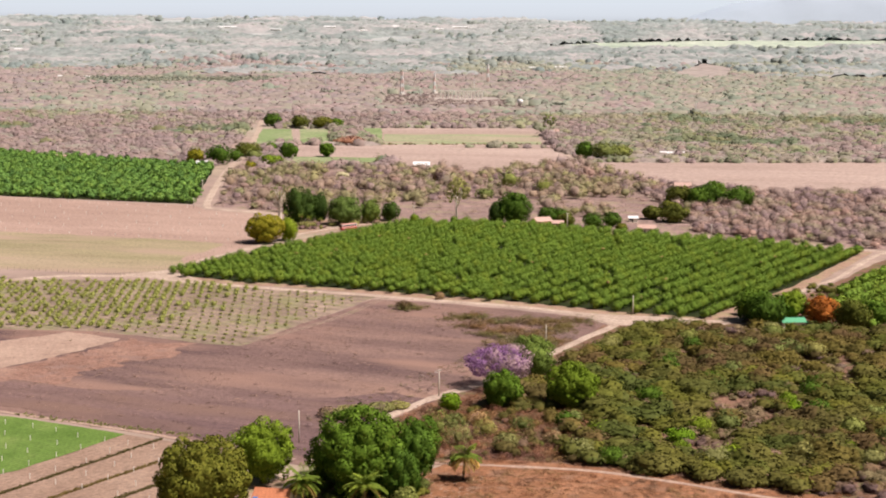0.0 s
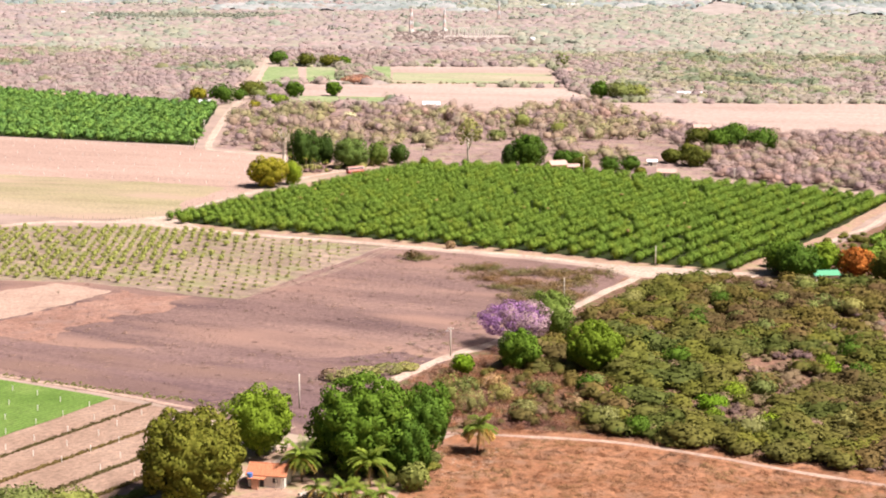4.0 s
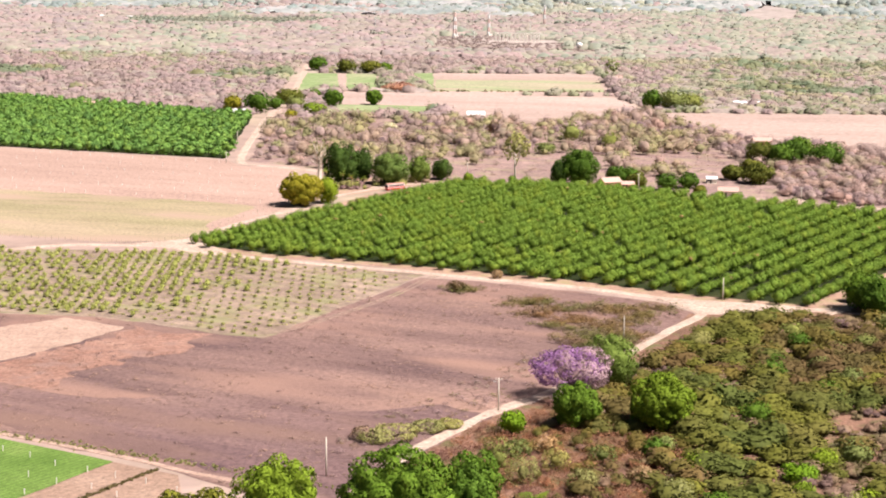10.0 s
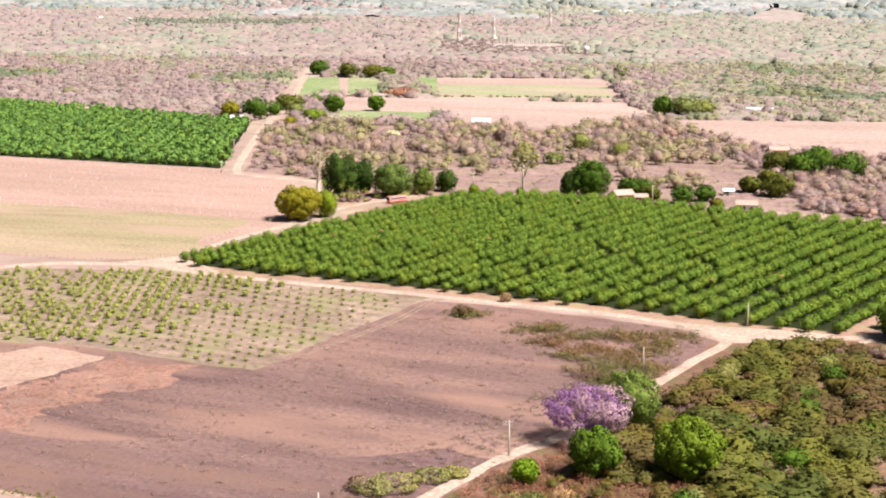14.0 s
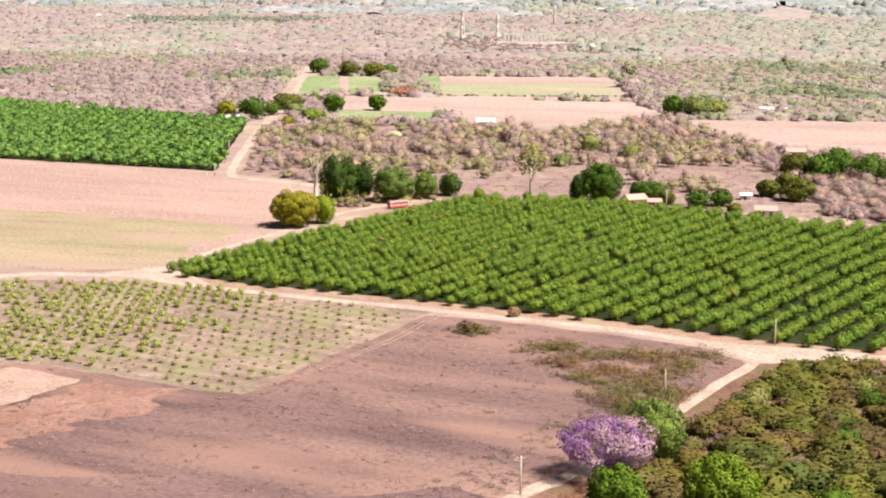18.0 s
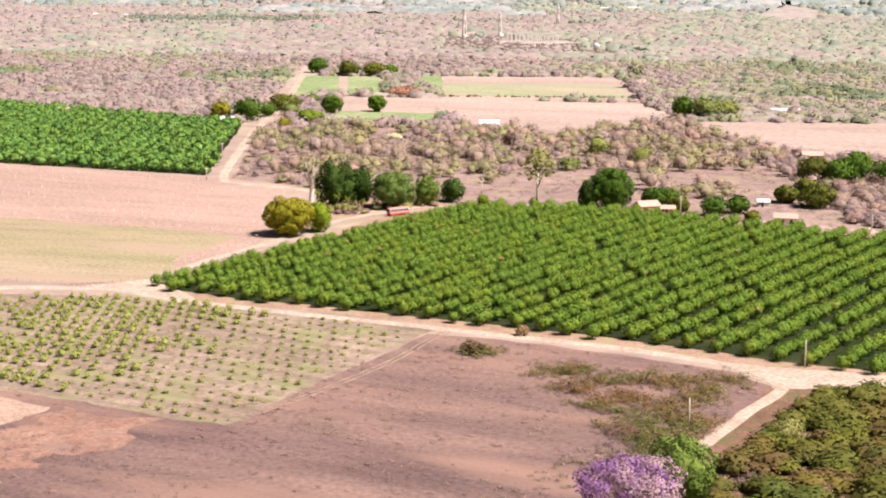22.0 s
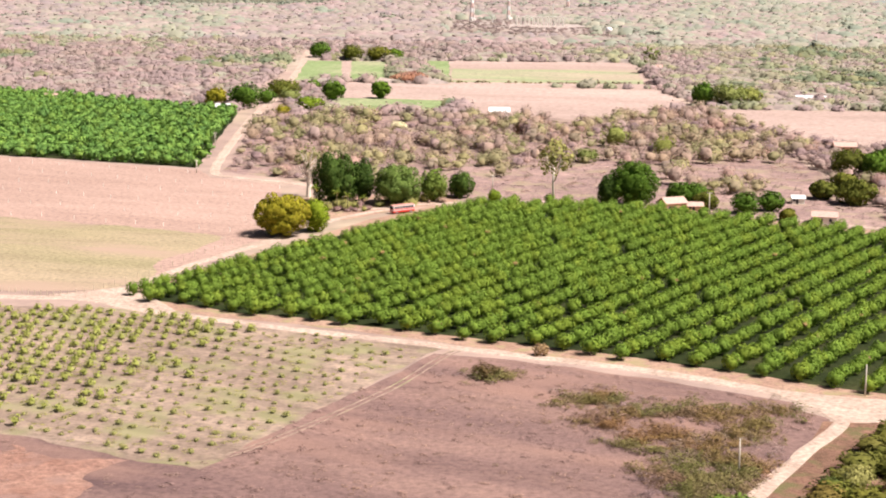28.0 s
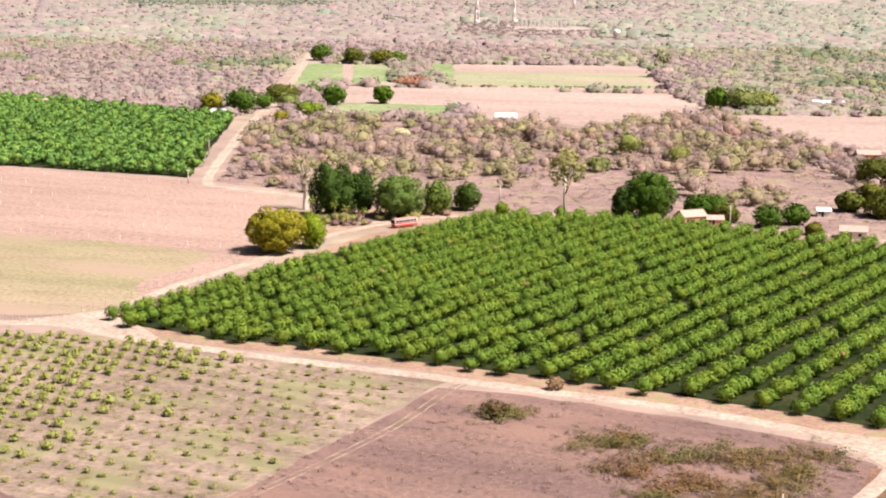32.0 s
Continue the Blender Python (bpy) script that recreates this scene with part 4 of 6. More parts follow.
scatter("green_scrub", p[fresh], sw[fresh] * 1.1, sw[fresh] * RNG.uniform(0.36, 0.62, fresh.sum()), scrub_kinds, SCRUB_GREEN, "fresher green bushes within the scrub", "scrub")
p, sw = p[~fresh], sw[~fresh]
n_s = len(p)
scatter("scrub", p, sw, sw * RNG.uniform(0.36, 0.62, n_s), scrub_kinds, SCRUB, "dense olive-green and brown scrub bushes", "scrub")
print("BUILD scrub", n_s)

mid_kinds = unit_kinds(np.random.default_rng(63), 9, 120, 0.065, 12, 0.62, 0.5, 0.95, 0.25, 0.5)
twig_kinds = unit_kinds(np.random.default_rng(68), 8, 150, 0.045, 12, 0.6, 0.5, 0.93, 0.5, 0.6)
low_kinds = unit_kinds(np.random.default_rng(71), 6, 16, 0.12, 7, 0.0, 0.55, 0.9, 0.9, 1.0)
p = sprinkle(2600, P_MID)
dens = np.array([noise.noise(Vector((a * 0.02, b * 0.012, 5))) for a, b in p])
open_land = (p[:, 1] < 965 + 0.3 * (p[:, 0] - 20)) & (p[:, 0] > -50)
p = p[dens + RNG.uniform(-0.6, 0.6, len(p)) > np.where(open_land, 0.62, -0.12)]
kind = np.array([noise.noise(Vector((a * 0.03 + 40, b * 0.02, 8))) for a, b in p]) + RNG.normal(0, 0.3, len(p))
sw = RNG.uniform(3.5, 11.0, len(p))
for sel, nm, mt, lb, kn, lo, hi in ((kind > 0.1, "bushes_mid", MID_SCRUB, "olive-green rounded bushes on dry ground", mid_kinds, 0.5, 0.85),
                                    ((kind <= 0.1) & (kind > -0.36), "twig_bushes_mid", TWIG_MAUVE, "mauve-brown leafless bushes on dry ground", twig_kinds, 0.5, 0.9),
                                    (kind <= -0.36, "pale_twigs_mid", TWIG_PINK, "pale pinkish bare small trees among the bushes", twig_kinds, 0.6, 1.05)):
    scatter(nm, p[sel], sw[sel], sw[sel] * RNG.uniform(lo, hi, sel.sum()), kn, mt, lb, "bushes")
p = sprinkle(5200, P_MID)
sw = RNG.uniform(0.9, 3.0, len(p))
scatter("weeds_mid", p, sw * 1.6, sw * RNG.uniform(0.15, 0.4, len(p)), low_kinds, TWIG_MAUVE, "low dry growth between the bushes", "weeds")

CLEAR = [P_PLOUGH, P_PASTURE, P_SAPLING, P_FALLOW, P_ORCHARD, P_ORCHARD_WEST, P_ORCHARD_EAST, P_SCRUB, P_GREEN_A, P_GREEN_B, P_GREEN_C, P_TAN_MID, P_TAN_EAST, P_MID, P_BEDS, P_CROP, P_YARD, P_RUST]
CLEAR += [[(-157, 1110), (-162, 1250), (-170, 1390), (-187, 1660), (-163, 1660), (-146, 1390), (-138, 1250), (-134, 1110)]]
CLEAR += [[(-160, 905), (-165, 1120), (-140, 1165), (-128, 915)], [(120, 800), (205, 762), (215, 790), (130, 830)], [(-300, 940), (-300, 1000), (-140, 955), (-128, 900)]]
CLEAR += [[(-75, 1880), (-75, 2165), (-25, 2215), (70, 2110), (75, 1850), (-20, 1850)], [(70, 1820), (70, 1935), (104, 1935), (104, 1820)]]
CLEAR += [[(384, 2926), (400, 2665), (457, 2738), (537, 3155), (501, 3331)], [(-520, 2415), (-548, 2610), (-255, 2645), (-250, 2440)]]


def in_view(p):
    return p[(p[:, 0] > -0.335 * p[:, 1] - 25) & (p[:, 0] < 0.285 * p[:, 1] + 25)]


def woods(p, lo, hi, tall, kinds, suffix, note, mats, lean=0.0):
    """Trees of the dry woods in three tones, in drifts; lean: towards the greener tones."""
    drift = np.array([noise.noise(Vector((a * 0.0040 + 3, b * 0.0022, 1))) + 0.7 * noise.noise(Vector((a * 0.013, b * 0.006, 7))) for a, b in p])
    tone = drift + np.clip(p[:, 0] * 0.0013 - 0.08, -0.4, 0.26) + RNG.normal(0, 0.17, len(p)) + lean
    clump = np.array([noise.noise(Vector((a * 0.011 + 60, b * 0.0075, 3))) for a, b in p]) + 0.35 * tone + RNG.normal(0, 0.08, len(p))
    sw = (lo + (hi - lo) * RNG.uniform(0, 1, len(p)) ** 1.6) * np.where(clump > 0.42, 1.15, 1.0)
    sh = sw * RNG.uniform(tall * 0.7, tall * 1.3, len(p))
    z = plain_height(p[:, 1])
    dark = clump > 0.42
    for sel, nm, mt, lb in ((~dark & (tone <= 0.06), "bare_woodland", mats[0], "pinkish-grey leafless dry woodland"),
                            (~dark & (tone > 0.06), "olive_woodland", mats[1], "pale olive-green dry woodland"),
                            (dark, "green_woodland", mats[2], "dark green stands of leafy trees")):
        if sel.any():
            scatter(nm + suffix, p[sel], sw[sel], sh[sel], kinds, mt, lb + note, "woodland", z[sel])


p = in_view(sprinkle(25000, [(-600, 880), (-600, 1750), (520, 1750), (520, 780), (205, 770), (125, 820), (100, 1200), (-140, 1140), (-145, 940), (-300, 990)], CLEAR))
print("BUILD woods", len(p))
brown = (p[:, 1] < 1180) & (p[:, 0] > 90)
bw = RNG.uniform(4.0, 10.0, brown.sum())
scatter("bushes_east", p[brown], bw, bw * RNG.uniform(0.4, 0.7, brown.sum()), twig_kinds, TWIG_MAUVE, "brown and mauve dry bushes behind the orchard", "bushes")
p = p[~brown]
P_EAST = [(130, 818), (210, 778), (310, 750), (430, 1000), (330, 1050), (250, 1015), (173, 1036), (142, 1066), (124, 1010), (134, 900)]
q = in_view(sprinkle(1300, P_EAST))
bw = RNG.uniform(3.5, 9.0, len(q))
scatter("thicket_east", q, bw, bw * RNG.uniform(0.4, 0.75, len(q)), twig_kinds, TWIG_MAUVE, "dense mauve-brown dry thicket behind the orchard", "bushes")
q = in_view(sprinkle(210, P_EAST))
bw = RNG.uniform(4.0, 8.5, len(q))
scatter("olive_bushes_east", q, bw, bw * RNG.uniform(0.45, 0.7, len(q)), mid_kinds, MID_SCRUB, "olive bushes standing in the mauve thicket", "bushes")
woods(p, 5.0, 14.0, 0.6, unit_kinds(np.random.default_rng(64), 9, 44, 0.085, 9, 0.8, 0.5, 0.97, 0.2, 0.6, 0.2), "", " behind the plots", (CAATINGA, WOODLAND, WOODLAND_DARK))
p = in_view(sprinkle(46000, [(-1250, 1740), (-1250, 3600), (1080, 3600), (1080, 1740)], CLEAR))
p = p[RNG.uniform(0, 1, len(p)) > (p[:, 1] - 2600) / 1000]
print("BUILD far woods", len(p))
woods(p, 8.0, 20, 0.58, unit_kinds(np.random.default_rng(65), 7, 12, 0.12, 7, 0.92, 0.5, 0.97, 0.2, 1.0, 0.14), "_far", " in the distance", (HAZED_CAATINGA, HAZED_WOODLAND, HAZED_DARK), 0.04)

P_RIM_CROPS = [(181, 3825), (400, 3835), (587, 3826), (800, 3880), (1020, 3945), (1071, 4144), (850, 4125), (628, 4103), (348, 3997)]


def canopy():
    """The unbroken tops of the woods on the far rim, with clearings."""
    cx, cy = np.arange(-1740, 1450, 10.0), np.arange(2720, 4910, 10.0)
    x, y = np.meshgrid(cx, cy)
    x = x + RNG.uniform(-3, 3, x.shape)
    y = y + RNG.uniform(-3, 3, y.shape)
    stand = np.array([noise.noise(Vector((a * 0.0035, b * 0.003, 21))) + 0.6 * noise.noise(Vector((a * 0.012, b * 0.010, 22))) for a, b in zip(x.ravel(), y.ravel())]).reshape(x.shape)
    grown = np.clip((stand + 0.12 + np.clip((y - 3000) / 1500, -0.35, 0.3)) * 3.0, -0.4, 1)
    z = plain_height(y) + grown * 3.5 + RNG.uniform(-4.0, 8.5, x.shape) * np.clip(grown, 0.1, 1)
    v = np.stack([x, y, z], 2).reshape(-1, 3)
    i = (np.arange(len(cy) - 1)[:, None] * len(cx) + np.arange(len(cx) - 1)[None]).ravel()
    f = np.stack([i, i + 1, i + 1 + len(cx), i + len(cx)], 1)
    keep = (v[i, 0] > -0.335 * v[i, 1] - 60) & (v[i, 0] < 0.285 * v[i, 1] + 60) & ~inside([(384, 2926), (400, 2665), (457, 2738), (537, 3155), (501, 3331)], v[i, 0], v[i, 1]) & ~inside(P_RIM_CROPS, v[i, 0], v[i, 1])
    tagged(new("woods_rim", mesh_data("woods_rim", v, f[keep], HAZED_CANOPY, True)), "soft tops of woods near the horizon, greyed in colour for haze", "woodland", kind="stuff")


canopy()


def shade_fill(name, x0, x1, y0, y1, step, low, high, label):
    """A pale closed sheet added under the trees to lighten the shaded gaps of the woods."""
    cx, cy = np.arange(x0, x1, step), np.arange(y0, y1, step)
    x, y = np.meshgrid(cx, cy)
    x = x + RNG.uniform(-0.3, 0.3, x.shape) * step
    y = y + RNG.uniform(-0.3, 0.3, y.shape) * step
    z = plain_height(y) + RNG.uniform(low, high, x.shape)
    v = np.stack([x, y, z], 2).reshape(-1, 3)
    i = (np.arange(len(cy) - 1)[:, None] * len(cx) + np.arange(len(cx) - 1)[None]).ravel()
    f = np.stack([i, i + 1, i + 1 + len(cx), i + len(cx)], 1)
    keep = (v[i, 0] > -0.335 * v[i, 1] - 40) & (v[i, 0] < 0.285 * v[i, 1] + 40)
    for poly in CLEAR:
        for dx, dy in ((0, 0), (step, 0), (0, step), (step, step)):
            keep &= ~inside(poly, v[i, 0] + dx, v[i, 1] + dy)
    around = np.bincount(f[keep].ravel(), minlength=len(v))
    v[:, 2] = np.where(around < 4, plain_height(v[:, 1]) - 0.3, v[:, 2])
    tagged(new(name, mesh_data(name, v, f[keep], SHADE_FILL, True)), label, "undergrowth", kind="stuff")


shade_fill("shade_fill_west", -600, -190, 1000, 1760, 5.0, 0.6, 3.4, "pale mauve-brown sheet added to fill shaded gaps in the dry woods")
shade_fill("shade_fill_north", -190, 520, 1210, 1760, 5.0, 0.6, 3.4, "pale mauve-brown sheet added to fill shaded gaps in the dry woods")
shade_fill("shade_fill_far", -1000, 900, 1760, 2900, 8.0, 1.5, 6.0, "pale sheet added to fill shaded gaps in the distant woods")
p = in_view(sprinkle(9000, [(-1750, 2900), (-1750, 4850), (1450, 4850), (1450, 2900)], [P_RIM_CROPS] + CLEAR))
drift = np.array([noise.noise(Vector((a * 0.006, b * 0.004, 31))) + 0.5 * noise.noise(Vector((a * 0.02, b * 0.014, 32))) for a, b in p])
p = p[drift + RNG.normal(0, 0.12, len(p)) > 0.1]
w = RNG.uniform(9, 24, len(p))
scatter("green_woodland_rim", p, w, w * RNG.uniform(0.45, 0.8, len(p)), unit_kinds(np.random.default_rng(66), 6, 8, 0.12, 7, 0.9, 0.5, 0.98, 0.2, 0.8, 0.3), HAZED_GREEN_RIM, "dark green tree clumps near the horizon, greyed in colour for haze", "woodland", plain_height(p[:, 1]) + 1.0)


def sloping(ob, lift):
    """Lays a plot on the rise of the far rim."""
    for q in ob.data.vertices:
        q.co.z = float(plain_height(q.co.y)) + lift


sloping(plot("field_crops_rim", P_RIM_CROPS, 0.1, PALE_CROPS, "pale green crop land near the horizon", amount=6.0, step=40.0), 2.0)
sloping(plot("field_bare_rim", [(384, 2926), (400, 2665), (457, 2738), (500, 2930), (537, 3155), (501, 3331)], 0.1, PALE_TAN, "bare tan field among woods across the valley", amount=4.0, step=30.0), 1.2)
# a dark green orchard and hedges across the valley
w = np.array([(x, y) for x in np.arange(-545, -250, 9.0) for y in np.arange(2410, 2650, 11.0)])
w = w[inside([(-512, 2420), (-545, 2600), (-262, 2640), (-255, 2450)], w[:, 0], w[:, 1])]
w = w + RNG.normal(0, 1.6, w.shape)
scatter("orchard_across", w, RNG.uniform(7, 10, len(w)), RNG.uniform(4, 6.5, len(w)), unit_kinds(np.random.default_rng(67), 5, 18, 0.16, 7, 0.6), HAZED_DARK, "dark green rows of an orchard across the valley", "orchard")
rows = []
for k in range(12):
    y0, x0, ln = RNG.uniform(1850, 3000), RNG.uniform(-0.3, 0.2), RNG.uniform(60, 220)
    t = np.arange(0, ln, 8.0)
    rows.append(np.stack([x0 * y0 + t, y0 + t * RNG.uniform(-0.25, 0.25) + RNG.normal(0, 9, len(t))], 1))
rows = np.concatenate(rows)
for a in CLEAR:
    rows = rows[~inside(a, rows[:, 0], rows[:, 1])]
rw = RNG.uniform(8, 17, len(rows))
scatter("tree_lines", rows, rw, rw * RNG.uniform(0.4, 0.75, len(rows)), unit_kinds(np.random.default_rng(67), 5, 18, 0.16, 7, 0.6), HAZED_DARK, "darker green tree lines between distant plots", "tree line", plain_height(rows[:, 1]))

# pale hazy sky low over the horizon, and the hills before it
m, n, l, b = material("horizon_haze")
sep = n.new("ShaderNodeSeparateXYZ")
l.new(n.new("ShaderNodeNewGeometry").outputs["Position"], sep.inputs["Vector"])
mr = n.new("ShaderNodeMapRange")
mr.inputs["From Min"].default_value, mr.inputs["From Max"].default_value = 60, 170
l.new(sep.outputs["Z"], mr.inputs["Value"])
em = n.new("ShaderNodeEmission")
l.new(ramp(n, l, mr.outputs["Result"], [(0.0, (0.56, 0.62, 0.67)), (0.3, (0.72, 0.80, 0.86)), (1.0, (0.78, 0.89, 0.96))]), em.inputs["Color"])
em.inputs["Strength"].default_value = 0.72
l.new(em.outputs["Emission"], n["Material Output"].inputs["Surface"])
bv = [(-3100 + i * 310, 4960 - abs(i - 10) * 4, z) for z in (40, 460) for i in range(21)]
bf = [(i, i + 1, i + 22, i + 21) for i in range(20)]
tagged(new("backdrop", mesh_data("backdrop", bv, bf, m)), "pale blue-white hazy sky low above the horizon", "sky", kind="structure")
# the haze before the hill is put into its blue-grey colour
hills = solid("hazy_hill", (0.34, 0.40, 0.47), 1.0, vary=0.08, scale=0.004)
hv, hf = [], []
for i in range(41):
    x = 620 + i * 40
    top = 74 + 92 * min(1, max(0, (i - 1) / 9)) ** 0.8 + 14 * noise.noise(Vector((i * 0.3, 2, 0)))
    for j in range(6):
        hv.append((x, 4790 + j * 28, 55 + (top - 55) * math.sin(j / 5 * math.pi / 2) + (6 * noise.noise(Vector((i * 0.5, j * 0.9, 1))) if j < 5 else 0)))
for i in range(40):
    for j in range(5):
        a = i * 6 + j
        hf.append((a, a + 6, a + 7, a + 1))
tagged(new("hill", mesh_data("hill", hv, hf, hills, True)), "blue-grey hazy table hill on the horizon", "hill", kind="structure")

# ---------------------------------------------------------------- single trees by the farmhouse
tree("mango_tree", -51.6, 353, 20.8, 18.5, MANGO_DARK, "huge dark olive mango tree shading the lane by the farmhouse", 8000, 0.42, 40, -0.1)
tree("leafy_tree", -41.9, 384, 15.9, 14.8, LIGHT_GREEN, "round light yellow-green leafy tree behind the farmhouse", 5000, 0.36, 30, -0.06)
tree("mango_tree", -19.2, 375, 22.4, 19.6, MANGO, "huge rich green mango tree with a broad crown beside the house", 9000, 0.42, 44, -0.1)
tree("mango_tree", -9.6, 370, 9.5, 12.2, MANGO, "tall narrow rich green mango tree beside the broad one", 2600, 0.38, 16, -0.1)
tree("mango_tree", -6.3, 386, 9.6, 13.4, MANGO, "dark green mango tree behind the broad one", 2600, 0.38, 16, -0.05)
tree("mango_tree", -6, 404, 11.5, 11, MANGO, "dark green mango tree beside the lane", 2200, 0.4, 14, -0.1)
tree("mango_tree", 16.6, 460, 11.0, 10.4, MANGO, "rounded dark green mango tree beside the lane bend", 2400, 0.38, 16, -0.1)
tree("leafy_tree", 36, 460, 15.2, 12.8, LIGHT_GREEN, "broad green tree at the edge of the scrub", 3800, 0.42, 24, -0.1)
tree("leafy_tree", 27, 497, 13.8, 13.8, GROVE_GREEN, "tall dull green tree behind the purple one", 2800, 0.36, 22, -0.1)
tree("small_tree", 2, 453, 5.8, 5.8, BRIGHT, "small round bright green tree beside the lane", 600, 0.38, 8, 0.1)
jac = tree("jacaranda_tree", 16, 486, 17.5, 12.2, PURPLE, "flowering jacaranda with a wide purple crown", 5200, 0.28, 30, 0.12, core=0.0, spread=0.55)
# a paler crown towards the sun imitates the lit side
v, f, nrm = crown(np.random.default_rng(91), 14.5, 10, 3600, 0.26, 20, 0.0, 0.6)
lit_side = part("crown", (v, f, nrm), LILAC, jac, "greyish-pink sunlit side of the crown, light put into its colour")
lit_side.matrix_basis = jac.matrix_basis.to_3x3().inverted().to_4x4() @ Matrix.Translation((3.0, -1.6, 7.6))
tree("bush", 61, 424, 7.2, 3.6, BRIGHT, "vivid lime-green bush among the scrub", 420, 0.42, 7, -0.12, category="bush")
tree("bush", 96, 457, 7.0, 3.6, BRIGHT, "vivid green bush deep in the scrub", 380, 0.42, 7, -0.12, category="bush")
for x, y, w, h in ((-83, 344, 12.8, 5.2), (-73, 343, 11.6, 5.6), (-91, 343, 8.0, 4.6)):
    tree("bush", x, y, w, h, GREY_GREEN, "dusty olive bush at the foot of the planting beds", 700, 0.42, 10, -0.12, category="bush")
tree("small_tree", -28, 391, 7.4, 6.0, GREY_GREEN, "thin grey-green tree beside the light green one", 600, 0.38, 9, 0.15)
tree("bush", -8, 361, 5.8, 5.6, GREY_GREEN, "grey-green bush in front of the mango trees", 480, 0.36, 8, -0.12, category="bush")
# taller shrubs and small trees that stand out of the scrub
pick = np.random.default_rng(77)
made = 0
while made < 46:
    x, y = pick.uniform(30, 125), pick.uniform(395, 575)
    if not inside(P_SCRUB, np.array([x]), np.array([y]))[0] or x > 0.28 * y or min(abs(x - 36) + abs(y - 460), abs(x - 46) + abs(y - 477)) < 16:
        continue
    k = int(pick.integers(0, 5))
    w = pick.uniform(4.5, 8.5)
    tree("scrub_tree", x, y, w, w * pick.uniform(0.55, 0.75), (GREY_GREEN, LIGHT_GREEN, GREY_GREEN, YOUNG, MANGO)[k],
         ("dusty green", "fresh yellow-green", "dull grey-green", "pale olive", "dark green")[k] + " small tree standing out of the scrub", 330, 0.36, 10, -0.1, group="scrub trees")
    made += 1
# group at the east corner of the orchard
for x, y, w, h, mt, lb in ((111, 595, 15, 12, MANGO, "dark green tree at the orchard corner"), (114, 587, 15, 11.6, MANGO, "dark green tree at the orchard corner"),
                           (125, 597, 11.5, 11, LIGHT_GREEN, "yellow-green tree at the orchard corner"), (134, 590, 12.5, 9.8, ORANGE, "rust-orange leaved tree beside the shed"),
                           (143, 581, 12, 10.4, MANGO_DARK, "dark green tree beyond the shed"), (152, 588, 11, 9, MANGO, "green tree beside the small orchard"),
                           (112, 607, 8, 7, BRIGHT, "bright green young tree behind the corner trees")):
    tree("leafy_tree", x, y, w, h, mt, lb, 1100, 0.55, 12, -0.1)

# trees behind the orchard
tree("leafy_tree", -84, 790, 18.4, 13.8, YELLOW_GREEN, "rounded yellow-green tree standing alone by the field", 4200, 0.45, 30, -0.1)
tree("leafy_tree", -73.6, 798, 9, 11.0, LIGHT_GREEN, "green tree close against the yellow one", 1100, 0.45, 11, -0.1)
tree("mango_tree", -73, 856, 17.5, 19.1, DEEP_MANGO, "tall dark green mango tree in the farm grove", 3600, 0.48, 26, -0.1)
tree("mango_tree", -64, 862, 9, 16, DEEP_MANGO, "dark green tree close behind the tall mango", 1400, 0.5, 12, -0.1)
tree("leafy_tree", -51.1, 858, 19, 14.6, GROVE_GREEN, "broad fresh green tree in the farm grove", 3400, 0.46, 26, -0.1)
tree("leafy_tree", -37.6, 868, 10.5, 12.3, GROVE_GREEN, "green tree at the end of the grove", 1200, 0.5, 11, -0.1)
tree("mango_tree", -27.7, 877, 9.6, 9.9, DEEP_MANGO, "round dark green tree standing apart", 1000, 0.48, 11, -0.1)
tree("mango_tree", 36, 864, 18.5, 17.4, MANGO, "big round green mango tree beside the brick house", 3600, 0.46, 26, -0.1)
tree("mango_tree", 26.9, 862, 8, 11.5, DEEP_MANGO, "smaller dark mango tree joined to the big one", 1000, 0.5, 10, -0.1)
for x, y, w, h in ((54, 873, 10, 8.2), (63, 862, 9, 6.4), (76, 852, 11, 7.4), (86, 859, 9.4, 7.3), (60, 878, 9, 7), (89, 839, 6, 4)):
    tree("mango_tree", x, y, w, h, MANGO_DARK if x % 2 else MANGO, "low dark green tree in the hedge behind the orchard", 600, 0.55, 8, -0.1, group="hedge trees")
tree("bush", -15, 869, 4.6, 4.3, LIGHT_GREEN, "small green bush beside the back track", 300, 0.45, 6, -0.12, category="bush")
tree("eucalyptus_tree", 7, 860, 13, 24.5, YOUNG, "tall thin tree with a pale trunk and sparse crown", 520, 0.75, 14, 0.42, PALE_BARK, core=0.0, spread=0.6)
bare = root("bare_tree", -85, 872, 0, 0, "tall pale leafless tree at the edge of the grove", "tree")
rb = np.random.default_rng(5)
twigs = [tube([(0, 0, -0.2), (0.2, 0, 7), (-0.2, 0.1, 12)], [1.0, 0.7, 0.45], 8)]
for k in range(26):
    th, z0 = rb.uniform(0, 6.28), rb.uniform(5, 12)
    r = rb.uniform(1.5, 4.6)
    e = np.array([math.cos(th) * r, math.sin(th) * r, z0 + rb.uniform(2.5, 7)])
    s = np.array([0, 0, z0])
    twigs.append(tube([s, s * 0.5 + e * 0.5 + (0, 0, -0.5), e], [0.30, 0.2, 0.08], 5))
part("trunk", joined(twigs), PALE_BARK, bare)
v, f, nrm = crown(rb, 9.5, 11, 260, 0.45, 12, 0.0, 0.6)
part("crown", (v + (0, 0, 14.5), f, nrm), GREY_GREEN, bare, "thin remaining greyish foliage")

p = sprinkle(330, [(-86, 850), (-84, 842), (-70, 838), (-56, 843), (-42, 856), (-30, 868), (-34, 874), (-52, 858), (-66, 850)])
